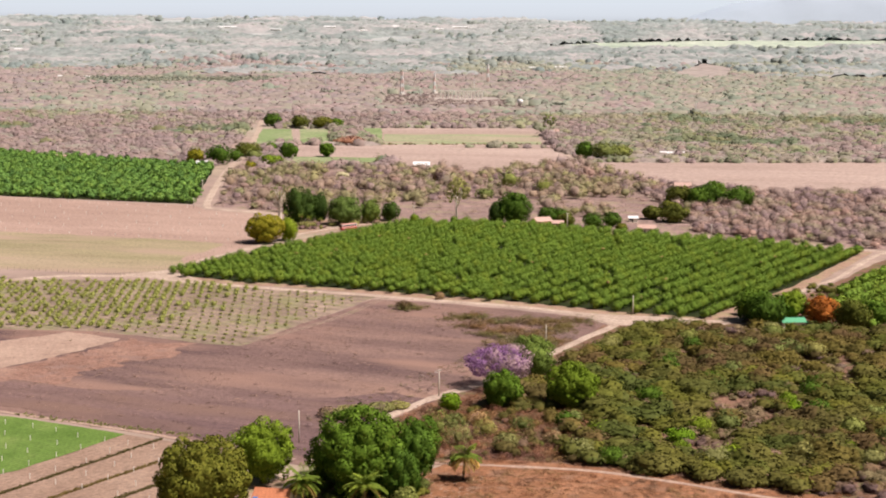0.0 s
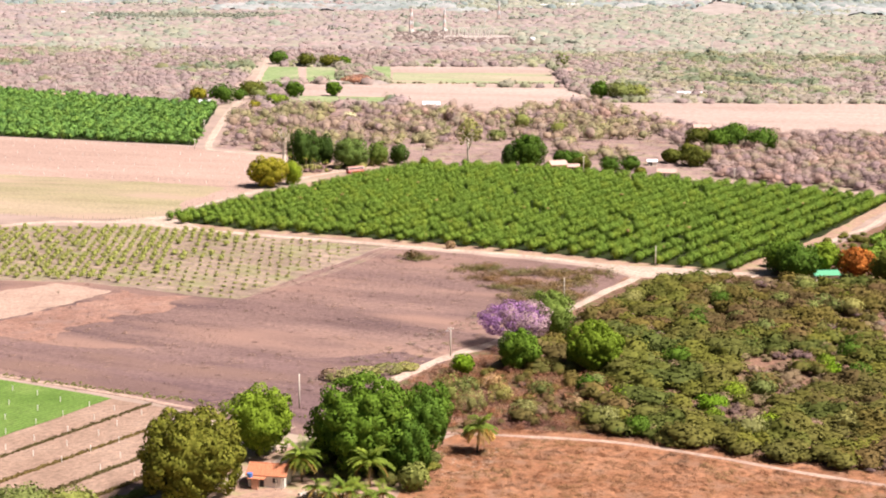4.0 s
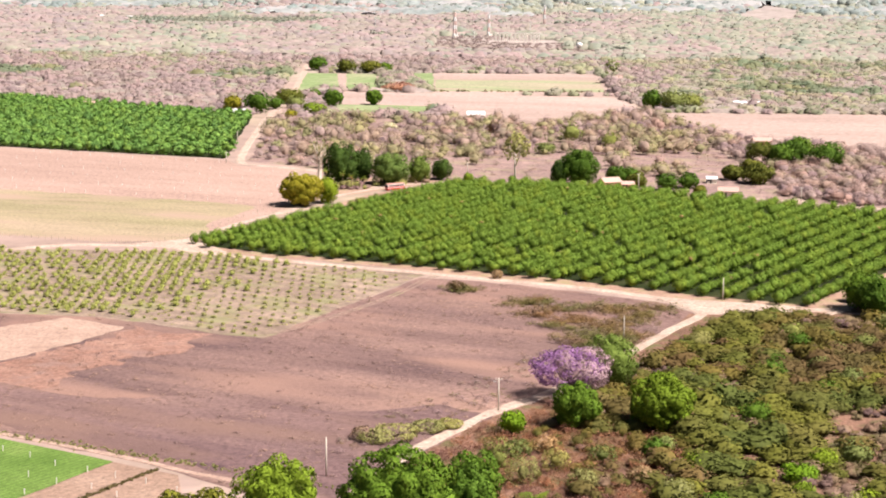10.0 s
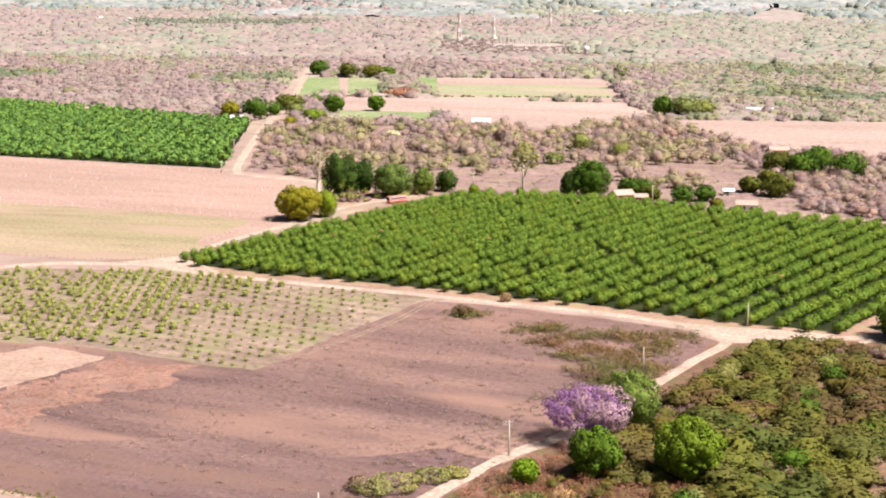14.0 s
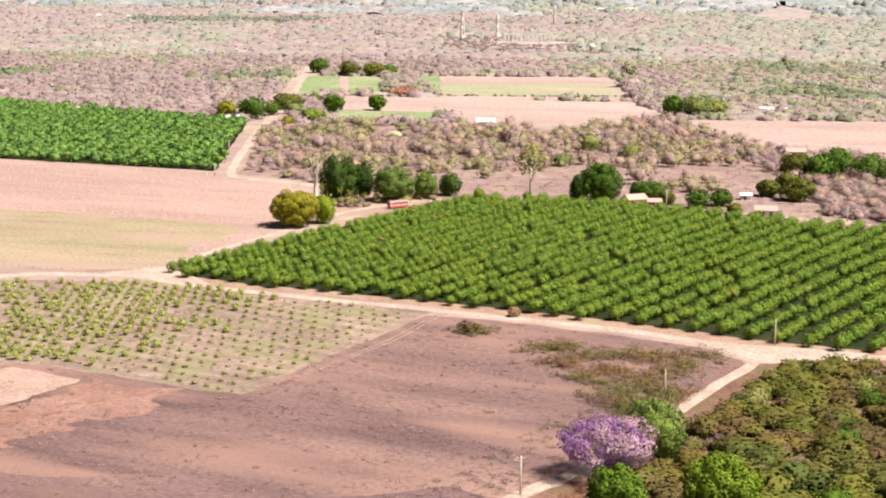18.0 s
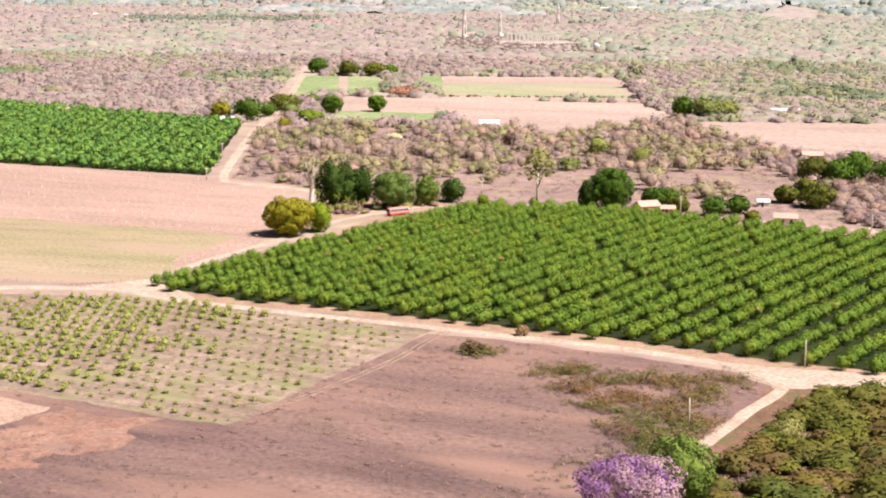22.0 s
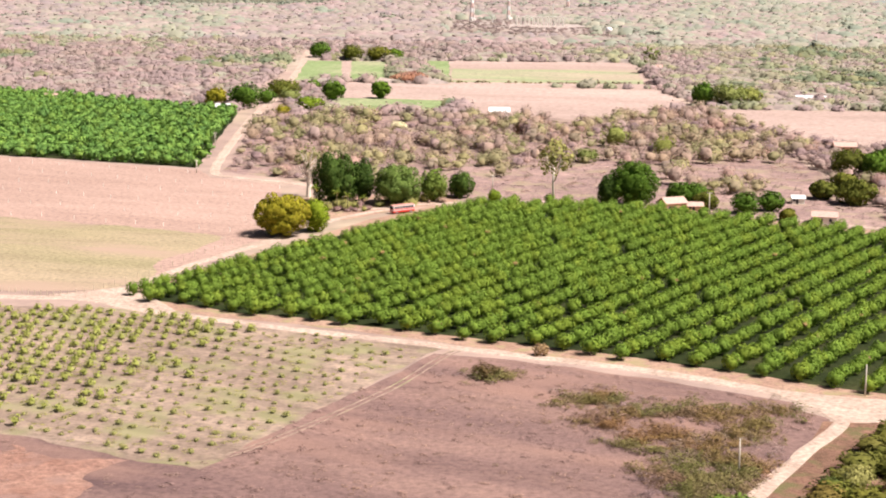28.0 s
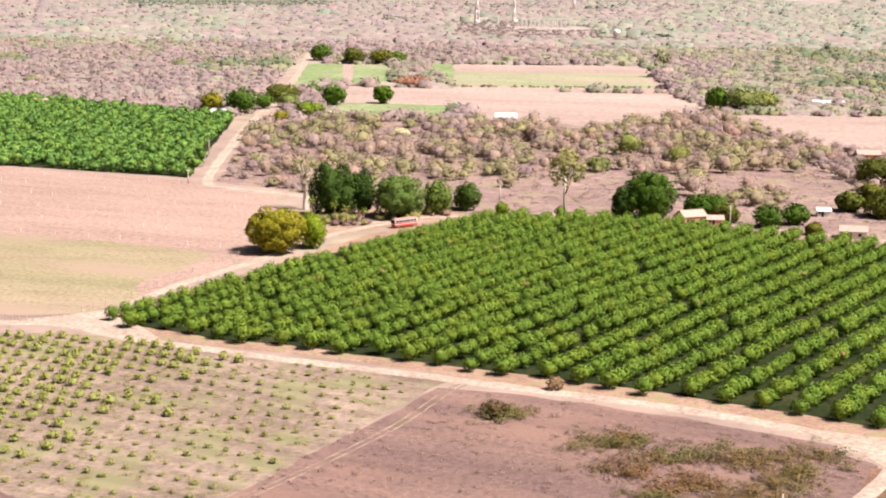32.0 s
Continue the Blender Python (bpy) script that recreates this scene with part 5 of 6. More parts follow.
w = RNG.uniform(1.4, 4.4, len(p))
brown_p = RNG.uniform(0, 1, len(p)) < 0.5
scatter("grove_shrubs", p[~brown_p], w[~brown_p], w[~brown_p] * RNG.uniform(0.5, 1.0, (~brown_p).sum()), scrub_kinds, YOUNG, "pale olive shrubs under the farm grove", "shrubs")
scatter("grove_brush", p[brown_p], w[brown_p], w[brown_p] * RNG.uniform(0.4, 0.8, brown_p.sum()), scrub_kinds, DRY_BUSH, "tan dry brush under the farm grove", "shrubs")
# grove to the right and trees round the distant plots
for x, y, w, h in ((135, 962, 18, 10.6), (150, 955, 14.6, 13), (166, 948, 19, 12), (157, 975, 13, 12), (143, 950, 12, 11), (120, 878, 15, 10), (110, 890, 10, 7), (122, 905, 12, 8)):
    tree("mango_tree", x, y, w, h, MANGO_DARK if h < 11 else MANGO, "dark green tree in a roadside grove", 700, 0.75, 10, -0.1, group="roadside grove")
for x, y, w, h, mt in ((-175, 1192, 12.5, 10.5, YELLOW_GREEN), (-159, 1190, 19, 13.5, MANGO), (-146, 1258, 20, 10.4, MANGO_DARK), (-114, 1242, 13.4, 11.2, MANGO), (-132, 1297, 9, 6.5, MANGO),
                       (-120, 1172, 17, 8.5, LIGHT_GREEN), (-87, 1256, 11.5, 10.3, MANGO), (-160, 1580, 17, 12, MANGO), (-132, 1552, 17, 12, MANGO_DARK), (-112, 1556, 20, 11, MANGO_DARK),
                       (104, 1246, 15, 13, MANGO), (118, 1241, 20, 13.6, GREY_GREEN), (130, 1250, 18, 11, GREY_GREEN), (-100, 1560, 14, 9, MANGO)):
    tree("leafy_tree", x, y, w, h, mt, "green tree beside the distant plots" if mt is not YELLOW_GREEN else "yellowing tree beside the white shed", 500, 0.95, 10, -0.1, group="plot trees")
for x, y, w, h, mt, lb in ((-16, 1020, 9, 5.5, CREAM, "cream-flowering bush in the dry field"), (-66, 1090, 10, 5, CREAM, "pale cream-flowering bush among dry bushes"), (-110, 1175, 11, 5, CREAM, "pale flowering bush beside the green plot"),
                           (-132, 1150, 11, 6, YELLOW_GREEN, "yellow-leaved bush among dry bushes"), (-4, 1085, 8, 7, DRY_SCRUB, "brown round bush beside the shed"), (-150, 1215, 12, 9, MANGO, "green tree by the far road"),
                           (-138, 1225, 14, 8, GREY_GREEN, "dusty green tree by the far road"), (40, 1040, 14, 11, GREY_GREEN, "dusty green tree in the dry field"), (60, 1010, 14, 9, GREY_GREEN, "spreading dusty tree in the dry field"), (24, 985, 12, 6, GREY_GREEN, "low dusty green bush")):
    tree("field_tree", x, y, w, h, mt, lb, 260, 0.6, 9, -0.12, category="bush" if h < 7 else "tree")
for x, y, w, h in ((-85, 1372, 10, 5), (-77, 1366, 12, 5.5), (-69, 1372, 10, 4.5), (-80, 1384, 12, 6), (-71, 1386, 11, 5), (-76, 1400, 12, 5)):
    tree("brush_heap", x, y, w, h, RED_BRUSH, "reddish-brown heap of cut brush beside green plots", 260, 0.6, 9, -0.12, category="brush heap", group="brush heaps")
tree("eucalyptus_tree", 91, 1470, 12, 19, GREY_GREEN, "tall thin pale-trunked tree at a distant plot", 160, 1.1, 10, 0.4, PALE_BARK, core=0.0, spread=0.6)


# ---------------------------------------------------------------- palms and bananas
def frond_mesh(length, wide, rise, bend, mat, rng):
    """A feather frond: an arching rib with hanging leaflets on both sides; rise and bend in degrees."""
    v, f = [], []
    x = z = 0.0
    n = 15
    ds = length / n
    for i in range(n):
        a = radians(rise - bend * i / n)
        x, z = x + math.cos(a) * ds, z + math.sin(a) * ds
        t = i / (n - 1)
        wl = wide * (0.45 + 1.1 * math.sin(math.pi * (0.12 + 0.8 * t))) * rng.uniform(0.8, 1.15)
        for s in (-1, 1):
            k = len(v)
            hang = rng.uniform(0.25, 0.6)
            v += [(x - ds * 0.5, 0, z), (x + ds * 0.5, 0, z), (x + wl * 0.55 + ds * 0.2, s * wl * 0.85, z - wl * hang), (x + wl * 0.45 - ds * 0.2, s * wl * 0.8, z - wl * hang)]
            f += [(k, k + 1, k + 2), (k, k + 2, k + 3)]
    return mesh_data("frond", v, f, mat)


def palm(name, x, y, h, spread, count, label, mat, dry=0, wide=0.45, trunk=0.22, category="palm"):
    rng = np.random.default_rng(int(abs(x * 31 + y)))
    t = root(name, x, y, 0, rng.uniform(0, 360), label, category)
    lean = rng.uniform(-0.5, 0.5, 2)
    part("trunk", tube([(0, 0, -0.1), (lean[0] * 0.4, lean[1] * 0.4, h * 0.5), (lean[0], lean[1], h)], [trunk * 1.3, trunk, trunk * 0.85], 8), BARK, t, smooth=True)
    kinds = [frond_mesh(spread * rng.uniform(0.9, 1.1), wide, e, c, mat, rng) for e, c in ((78, 60), (60, 85), (42, 90), (22, 80), (5, 70))]
    old = [frond_mesh(spread * 0.95, wide, e, c, DRY_PALM, rng) for e, c in ((-20, 55), (-40, 40), (-5, 75))]
    for i in range(count + dry):
        me = kinds[i % 5] if i < count else old[i % 3]
        fr = part("frond", me, None, t, "" if i < count else "dry hanging straw-coloured frond")
        fr.matrix_basis = pose(lean[0], lean[1], h, rng.uniform(-8, 8), 0, i * 137.5 + rng.uniform(-12, 12))
    return t


palm("coconut_palm", -31, 366, 5.6, 4.8, 26, "green coconut palm beside the farmhouse", PALM, 8, 0.62)
palm("coconut_palm", -17, 363, 5.4, 5.2, 26, "green coconut palm in the yard", PALM, 3, 0.62)
palm("coconut_palm", 5, 387, 6.2, 4.6, 16, "coconut palm with a skirt of dry yellow fronds", PALM, 20, 0.8)
palm("coconut_palm", -2.5, 393, 6.0, 1.5, 7, "small thin palm with a bare trunk by the lane", PALM, 0, 0.3, 0.12)
palm("dry_grass_clump", -17, 348, 0.4, 3.2, 4, "pale straw-coloured clump of tall dry leaves", DRY_PALM, 16, 0.5, 0.3, "grass clump")
for x, y, h in ((-80, 846, 7.5), (-71, 842, 6.8), (-67, 841, 6.0), (-62, 842, 5.0)):
    palm("thin_palm", x, y, h, 1.7, 11, "thin palm with a bare stem before the farm grove", PALM, 3, 0.35, 0.14)
for x, y, h in ((-24, 352, 2.2), (-20, 351, 2.6), (-17, 350, 2.3), (-22, 355, 2.4), (-14, 353, 2.0), (-27, 356, 1.9)):
    palm("banana_plant", x, y, h * 1.2, 3.0, 11, "broad-leaved banana plant in the yard", PALM, 5, 0.6, 0.2, "banana plant")


# ---------------------------------------------------------------- houses and sheds
def house(name, x, y, turn, w, d, eave, ridge, wall_mat, roof_mat, label, category="house", doors=1, windows=2, over=0.45, tiles=False):
    """A small gabled house: four walls, two roof slopes, door and windows on its long front."""
    t = root(name, x, y, 0.05, turn, label, category)
    th = 0.18
    part("wall", box(-w / 2, w / 2, -d / 2, -d / 2 + th, 0, eave), wall_mat, t)
    part("wall", box(-w / 2, w / 2, d / 2 - th, d / 2, 0, eave), wall_mat, t)
    for s in (-1, 1):
        xa, xb = (s * w / 2, s * (w / 2 - th)) if s < 0 else (w / 2 - th, w / 2)
        v = [(q, p, z) for q in (xa, xb) for p, z in ((-d / 2 + th, 0), (d / 2 - th, 0), (d / 2 - th, eave), (0, ridge - 0.12), (-d / 2 + th, eave))]
        f = [(0, 1, 2), (0, 2, 3), (0, 3, 4), (5, 7, 6), (5, 8, 7), (5, 9, 8)]
        for i in range(5):
            j = (i + 1) % 5
            f += [(i, i + 5, j + 5), (i, j + 5, j)]
        part("gable_wall", (v, f), wall_mat, t)
    roof = new("roof")
    roof.parent = t
    run = d / 2 + over
    drop = (ridge - eave) / (d / 2)
    for s in (-1, 1):
        z1 = ridge + 0.06
        z0 = z1 - run * drop
        v = [(-w / 2 - over, 0, z1), (w / 2 + over, 0, z1), (w / 2 + over, s * run, z0), (-w / 2 - over, s * run, z0)]
        v += [(a, b, c - 0.12) for a, b, c in v]
        f = [(0, 1, 2), (0, 2, 3), (4, 6, 5), (4, 7, 6), (0, 4, 5), (0, 5, 1), (1, 5, 6), (1, 6, 2), (2, 6, 7), (2, 7, 3), (3, 7, 4), (3, 4, 0)]
        part("roof_slope", (v, f), roof_mat, roof)
        if tiles:
            rows = int((w + 2 * over) / 0.42)
            for i in range(rows):
                xx = -w / 2 - over + (i + 0.5) * (w + 2 * over) / rows
                part("tile_course", tube([(xx, 0, z1 + 0.02), (xx, s * run, z0 + 0.02)], [0.11, 0.11], 5), roof_mat, roof)
    part("ridge_cap", tube([(-w / 2 - over, 0, ridge + 0.05), (w / 2 + over, 0, ridge + 0.05)], [0.13, 0.13], 6), roof_mat, roof)
    for k in range(doors):
        xx = -w * 0.12 + k * w * 0.5
        part("door", box(xx - 0.45, xx + 0.45, -d / 2 - 0.03, -d / 2 + 0.02, 0, 2.05), DOOR_BLUE, t)
    for k in range(windows):
        xx = (-0.36, 0.24, 0.42, -0.22)[k] * w
        win = part("window", box(xx - 0.5, xx + 0.5, -d / 2 - 0.025, -d / 2 + 0.02, 1.0, 2.0), DOOR_BLUE, t)
        part("sill", box(xx - 0.58, xx + 0.58, -d / 2 - 0.12, -d / 2 - 0.03, 0.92, 0.99), wall_mat, win)
    return t


home = house("farmhouse", -37.4, 364.5, -10, 7.6, 5.2, 2.7, 4.2, WHITE_WALL, TILE, "small white farmhouse with an orange clay tile roof", tiles=True)
part("porch_pillar", box(-2.6, -1.2, -4.6, -3.6, 0, 2.0, 0.1), PINK_WALL, home, "salmon-painted porch wall")
part("porch_roof", box(-3.4, 0.2, -4.9, -3.1, 2.25, 2.35), TILE, home)
part("water_tank", tube([(-3.0, -3.9, 2.36), (-3.0, -3.9, 3.2)], [0.55, 0.62], 12), solid("blue_tank", (0.06, 0.16, 0.42), 0.5), home, "blue plastic water tank")
part("porch_post", tube([(2.4, -4.0, 0), (2.4, -4.0, 2.3)], [0.09, 0.08], 6), POST_WOOD, home)
part("porch_post", tube([(3.6, -4.0, 0), (3.6, -4.0, 2.3)], [0.09, 0.08], 6), POST_WOOD, home)
house("brick_house", 50, 857, 24, 8.4, 6.5, 3.2, 4.8, PINK_WALL, PALE_TILE, "salmon brick house with a faded tile roof behind the orchard")
house("small_shed", 58, 856.5, 4, 5.5, 4, 2.2, 3.2, PINK_WALL, PALE_TILE, "low brick shed beside the brick house", "shed", windows=1)
house("tiled_house", 101, 835, -8, 8.5, 6, 2.8, 4.2, WHITE_WALL, PALE_TILE, "white house with a faded red tile roof behind the orchard")
house("white_shed", 99, 879, 0, 4.5, 4, 2.2, 3.0, WHITE_WALL, SHEET, "small shed with a white sheet roof", "shed", windows=1)
house("white_hut", -37.5, 869, 20, 3.4, 3, 2.6, 3.3, WHITE_WALL, PALE_TILE, "small cream hut beside the grove", "shed", windows=0)
house("white_shed", -167, 1169, 5, 8.5, 6, 2.8, 4.2, WHITE_WALL, SHEET, "white shed beside the western orchard", "shed")
house("white_shed", -15.5, 1171, 0, 11, 7, 2.6, 4.4, WHITE_WALL, SHEET, "long white-roofed shed by the distant field", "shed")
house("white_shed", -275, 1214, 0, 7, 5, 2.6, 3.8, WHITE_WALL, PALE_TILE, "pale shed at the back of the western orchard", "shed")
house("low_barn", 173, 1283, 0, 18, 8, 2.2, 3.4, WHITE_WALL, SHEET, "long low barn with a pale sheet roof", "barn", windows=3)
house("tiled_house", 147, 1039, 0, 10, 7, 2.8, 4.4, PINK_WALL, PALE_TILE, "house with a faded red tile roof beside the grove")
house("green_shed", 122.5, 586, 10, 8.5, 5, 2.0, 3.0, WHITE_WALL, GREEN_TARP, "low shed with green sheet roofing by the corner trees", "shed", windows=1)
house("hidden_shed", 46, 477.5, -25, 5, 4, 2.2, 3.3, WHITE_WALL, PALE_TILE, "small pale-roofed shed half hidden in the scrub", "shed", windows=1)
house("white_shed", 97, 1500, 0, 9, 6, 2.8, 4.2, WHITE_WALL, PALE_TILE, "pale shed under the thin tree", "shed")
p = sprinkle(150, [(-34, 372), (-30, 392), (-6, 392), (-2, 372), (-10, 362), (-24, 368)])
w = RNG.uniform(1.5, 4.0, len(p))
scatter("yard_shrubs", p, w, w * RNG.uniform(0.5, 0.8, len(p)), scrub_kinds, SCRUB_GREEN, "shady shrubs under the mango trees", "shrubs")
yard = root("rubble_heap", -28.5, 357, 0, 0, "heap of pale rubble and junk in the yard", "rubble")
for k in range(7):
    v, f, nrm = lump(np.random.default_rng(k), 0.5 + 0.25 * (k % 3), 0.4, 7, 4, 0.35)
    part("stone", (v + (k * 0.7 - 2, math.sin(k * 2.1) * 0.8, 0.25), f), CLAY_POT, yard)

# the parked bus
bus = root("bus", -47.5, 839.5, 0.12, 40, "parked red and white bus at the edge of the grove", "bus")
part("body", box(-4.8, 4.8, -1.2, 1.2, 0.45, 1.75, 0.2), BUS_RED, bus)
part("cabin", box(-4.75, 4.75, -1.17, 1.17, 1.75, 2.75, 0.2), BUS_WHITE, bus)
part("roof", box(-4.7, 4.7, -1.1, 1.1, 2.75, 3.0, 0.3), solid("bus_roof_paint", (0.62, 0.30, 0.26), 0.5, vary=0.15), bus, "faded red roof")
part("stripe", box(-4.82, 4.82, -1.22, 1.22, 1.15, 1.35, 0.2), BUS_WHITE, bus, "white stripe along the side")
for k in range(7):
    for s in (-1.19, 1.17):
        part("window", box(-4.3 + k * 1.22, -3.25 + k * 1.22, s, s + 0.03, 1.85, 2.6), GLASS, bus)
part("windscreen", box(-4.8, -4.76, -1.0, 1.0, 1.6, 2.6), GLASS, bus)
for a in (-3.2, 2.9):
    for s in (-1.22, 0.97):
        wheel = part("wheel", tube([(a, s, 0.46), (a, s + 0.25, 0.46)], [0.46, 0.46], 14), RUBBER, bus)
        part("rim", tube([(a, s - 0.02 if s < 0 else s + 0.02, 0.46), (a, s + 0.02 if s < 0 else s + 0.27, 0.46)], [0.22, 0.22], 10), STEEL, wheel)


# ---------------------------------------------------------------- poles, masts, posts
def pole(x, y, h, label, arm=True, lamp=False, r=0.17, turn=0):
    t = root("utility_pole", x, y, 0, turn, label, "utility pole", "utility poles")
    part("shaft", tube([(0, 0, -0.2), (0, 0, h * 0.5), (0, 0, h)], [r * 1.2, r, r * 0.75], 8), CONCRETE, t, smooth=True)
    if arm:
        part("crossarm", box(-0.85, 0.85, -0.09, 0.09, h - 0.55, h - 0.4), CONCRETE, t)
        for k in (-0.7, 0.0, 0.7):
            part("insulator", tube([(k, 0, h - 0.4), (k, 0, h - 0.12)], [0.07, 0.05], 6), WHITE_WALL, t)
    if lamp:
        part("lamp_arm", tube([(0, 0, h - 1.2), (-0.8, 0, h - 0.9)], [0.05, 0.05], 5), STEEL, t)
        part("lamp_head", box(-1.25, -0.75, -0.14, 0.14, h - 1.0, h - 0.84), STEEL, t)
    return t


pole(-1, 474, 8.0, "pale concrete pole with a lamp beside the lane", True, True)
pole(-36.5, 421, 8.4, "pale concrete pole at the edge of the fallow field", False)
pole(34, 549, 7.0, "pale concrete pole at the lane", False)
pole(69, 606.5, 7.2, "pale concrete pole at the road junction", False)
for x, y, h in ((-281, 1230, 8.6), (-219.5, 1216, 8.2), (-146, 1020, 6.2), (-138, 930, 5.4), (62.5, 850, 8.0), (-16, 900, 5.6), (131, 822, 6.4), (129, 890, 4.8)):
    pole(x, y, h, "distant concrete utility pole", True, False, 0.2)


def mast(x, y, h, w, label, bands=6):
    """A lattice mast in red and white lengths."""
    t = root("radio_mast", x, y, 0, 20, label, "mast", "masts")
    for k in range(bands):
        z0, z1 = h * k / bands, h * (k + 1) / bands
        a, b = w * (1 - 0.72 * k / bands), w * (1 - 0.72 * (k + 1) / bands)
        pc = []
        for i in range(4):
            c = [math.cos(i * math.pi / 2 + 0.785), math.sin(i * math.pi / 2 + 0.785)]
            e = [math.cos((i + 1) * math.pi / 2 + 0.785), math.sin((i + 1) * math.pi / 2 + 0.785)]
            pc.append(tube([(c[0] * a, c[1] * a, z0), (c[0] * b, c[1] * b, z1)], [0.85, 0.75], 4))
            pc.append(tube([(c[0] * a, c[1] * a, z0), (e[0] * b, e[1] * b, z1)], [0.5, 0.5], 4))
        part("lattice_length", joined(pc), MAST_WHITE if k % 2 == 0 else MAST_RED, t)
    part("antenna", tube([(0, 0, h - 0.3), (0, 0, h + 3)], [0.14, 0.08], 5), MAST_WHITE, t)
    part("equipment_hut", box(-2.4, 2.4, -7, -3.5, 0, 2.8), WHITE_WALL, t)
    return t


mast(-54, 2160, 30, 2.6, "red and white lattice radio mast rising above the woods")
mast(-13, 2210, 26, 1.6, "slender red and white radio mast", 5)
mast(62, 2430, 31, 1.8, "slender pale radio mast in the distance", 5)
for x, y, h in ((-163, 2330, 19), (198, 2120, 15), (268, 1810, 13.5), (40, 2290, 16), (-80, 2150, 9), (-30, 2130, 10)):
    t = root("line_pylon", x, y, 0, 0, "pale distant power-line pylon", "pylon", "line pylons")
    part("shaft", tube([(0, 0, 0), (0, 0, h)], [0.55, 0.25], 5), STEEL, t)
    part("crossarm", box(-2.2, 2.2, -0.15, 0.15, h * 0.86, h * 0.86 + 0.35), STEEL, t)
    part("crossarm", box(-1.5, 1.5, -0.15, 0.15, h * 0.7, h * 0.7 + 0.35), STEEL, t)
sub = root("substation", 21, 2095, 0, -5, "pale concrete frame of an unfinished row of bays", "substation")
for k in range(12):
    part("column", box(-26 + k * 4.6, -24.2 + k * 4.6, -0.9, 0.9, 0, 8.2), WHITE_WALL, sub)
part("beam", box(-26.2, 26.6, -0.9, 0.9, 8.2, 9.4), WHITE_WALL, sub)
tank = root("water_tower", 86, 1925, 0, 0, "white round water tank on a short stand", "water tower")
part("stand", tube([(0, 0, 0), (0, 0, 3.4)], [1.3, 1.1], 8), CONCRETE, tank)
part("tank", tube([(0, 0, 3.4), (0, 0, 4.6), (0, 0, 7.6), (0, 0, 8.2)], [1.6, 3.2, 3.3, 0.8], 14), MAST_WHITE, tank, smooth=True)

# town buildings far across the plain
for x, y, w, h in ((-1290, 4560, 150, 11), (-1090, 4250, 22, 7), (-560, 4400, 44, 9), (-430, 4350, 26, 7), (-300, 4450, 30, 8), (-210, 4330, 22, 7), (-120, 4480, 34, 8), (-20, 4400, 30, 7), (40, 4470, 40, 8),
                   (-900, 3600, 16, 6), (-780, 3900, 18, 6), (-610, 3400, 12, 5), (160, 3050, 16, 5), (210, 3080, 20, 5), (-580, 2560, 9, 5), (-540, 2570, 7, 4)):
    t = root("town_building", x, y, float(plain_height(y)), RNG.uniform(-10, 10), "pale distant building in the hazy town", "building", "town buildings")
    part("wall", box(-w / 2, w / 2, -w * 0.2, w * 0.2, 0, h), WHITE_WALL, t)
    v = [(-w / 2 - 1, -w * 0.2 - 1, h), (w / 2 + 1, -w * 0.2 - 1, h), (w / 2 + 1, w * 0.2 + 1, h), (-w / 2 - 1, w * 0.2 + 1, h), (-w / 2 - 1, 0, h * 1.25), (w / 2 + 1, 0, h * 1.25)]
    part("roof", (v, [(0, 1, 5), (0, 5, 4), (2, 3, 4), (2, 4, 5), (0, 4, 3), (1, 2, 5), (0, 3, 2), (0, 2, 1)]), SHEET, t)

# white stakes in the crop and beds, sprinklers in the ploughed field
def stake(name, x, y, h, r, label, group):
    t = root(name, x, y, 0, RNG.uniform(0, 90), label, "stake", group)
    part("post", tube([(0, 0, -0.1), (RNG.normal(0, 0.03), 0, h)], [r, r * 0.9], 6), WHITE_WALL, t)
    part("cap", tube([(0, 0, h), (0, 0, h + 0.12)], [r * 1.6, r * 1.2], 6), STEEL, t)


for i in range(-2, 7):
    for j in range(-5, 6):
        x, y = np.array([-95, 405]) + np.array([0.49, 0.87]) * i * 9 + np.array([-0.87, 0.49]) * j * 8.5 + RNG.normal(0, 0.6, 2)
        if inside(P_CROP, np.array([x]), np.array([y]))[0] or inside(P_BEDS, np.array([x]), np.array([y]))[0]:
            stake("irrigation_stake", x, y, 1.2, 0.1, "white irrigation riser standing in the beds", "irrigation stakes")
for i in range(16):
    for j in range(6):
        x, y = np.array([-245, 960]) + np.array([0.955, -0.29]) * i * 12 + np.array([-0.05, -1.0]) * j * 24 + RNG.normal(0, 1, 2)
        if inside(P_PLOUGH, np.array([x]), np.array([y]))[0] or inside(P_PASTURE, np.array([x]), np.array([y]))[0]:
            stake("sprinkler", x, y, 1.3, 0.1, "thin white sprinkler riser in the bare field", "sprinklers")
# fence posts along the pasture and the lane
fence_line = curve_points([(-235, 711), (-187, 702), (-149, 693), (-122, 696), (-94, 776), (-75, 818)], 14)
for q in fence_line[::1]:
    t = root("fence_post", q.x - 2.0, q.y + 2.5, 0, 0, "grey wooden fence post beside the track", "fence post", "fence posts")
    part("post", tube([(0, 0, -0.2), (0.03, 0, 1.5)], [0.1, 0.08], 6), POST_WOOD, t)
    part("top", tube([(0.03, 0, 1.5), (0.03, 0, 1.58)], [0.08, 0.03], 6), POST_WOOD, t)

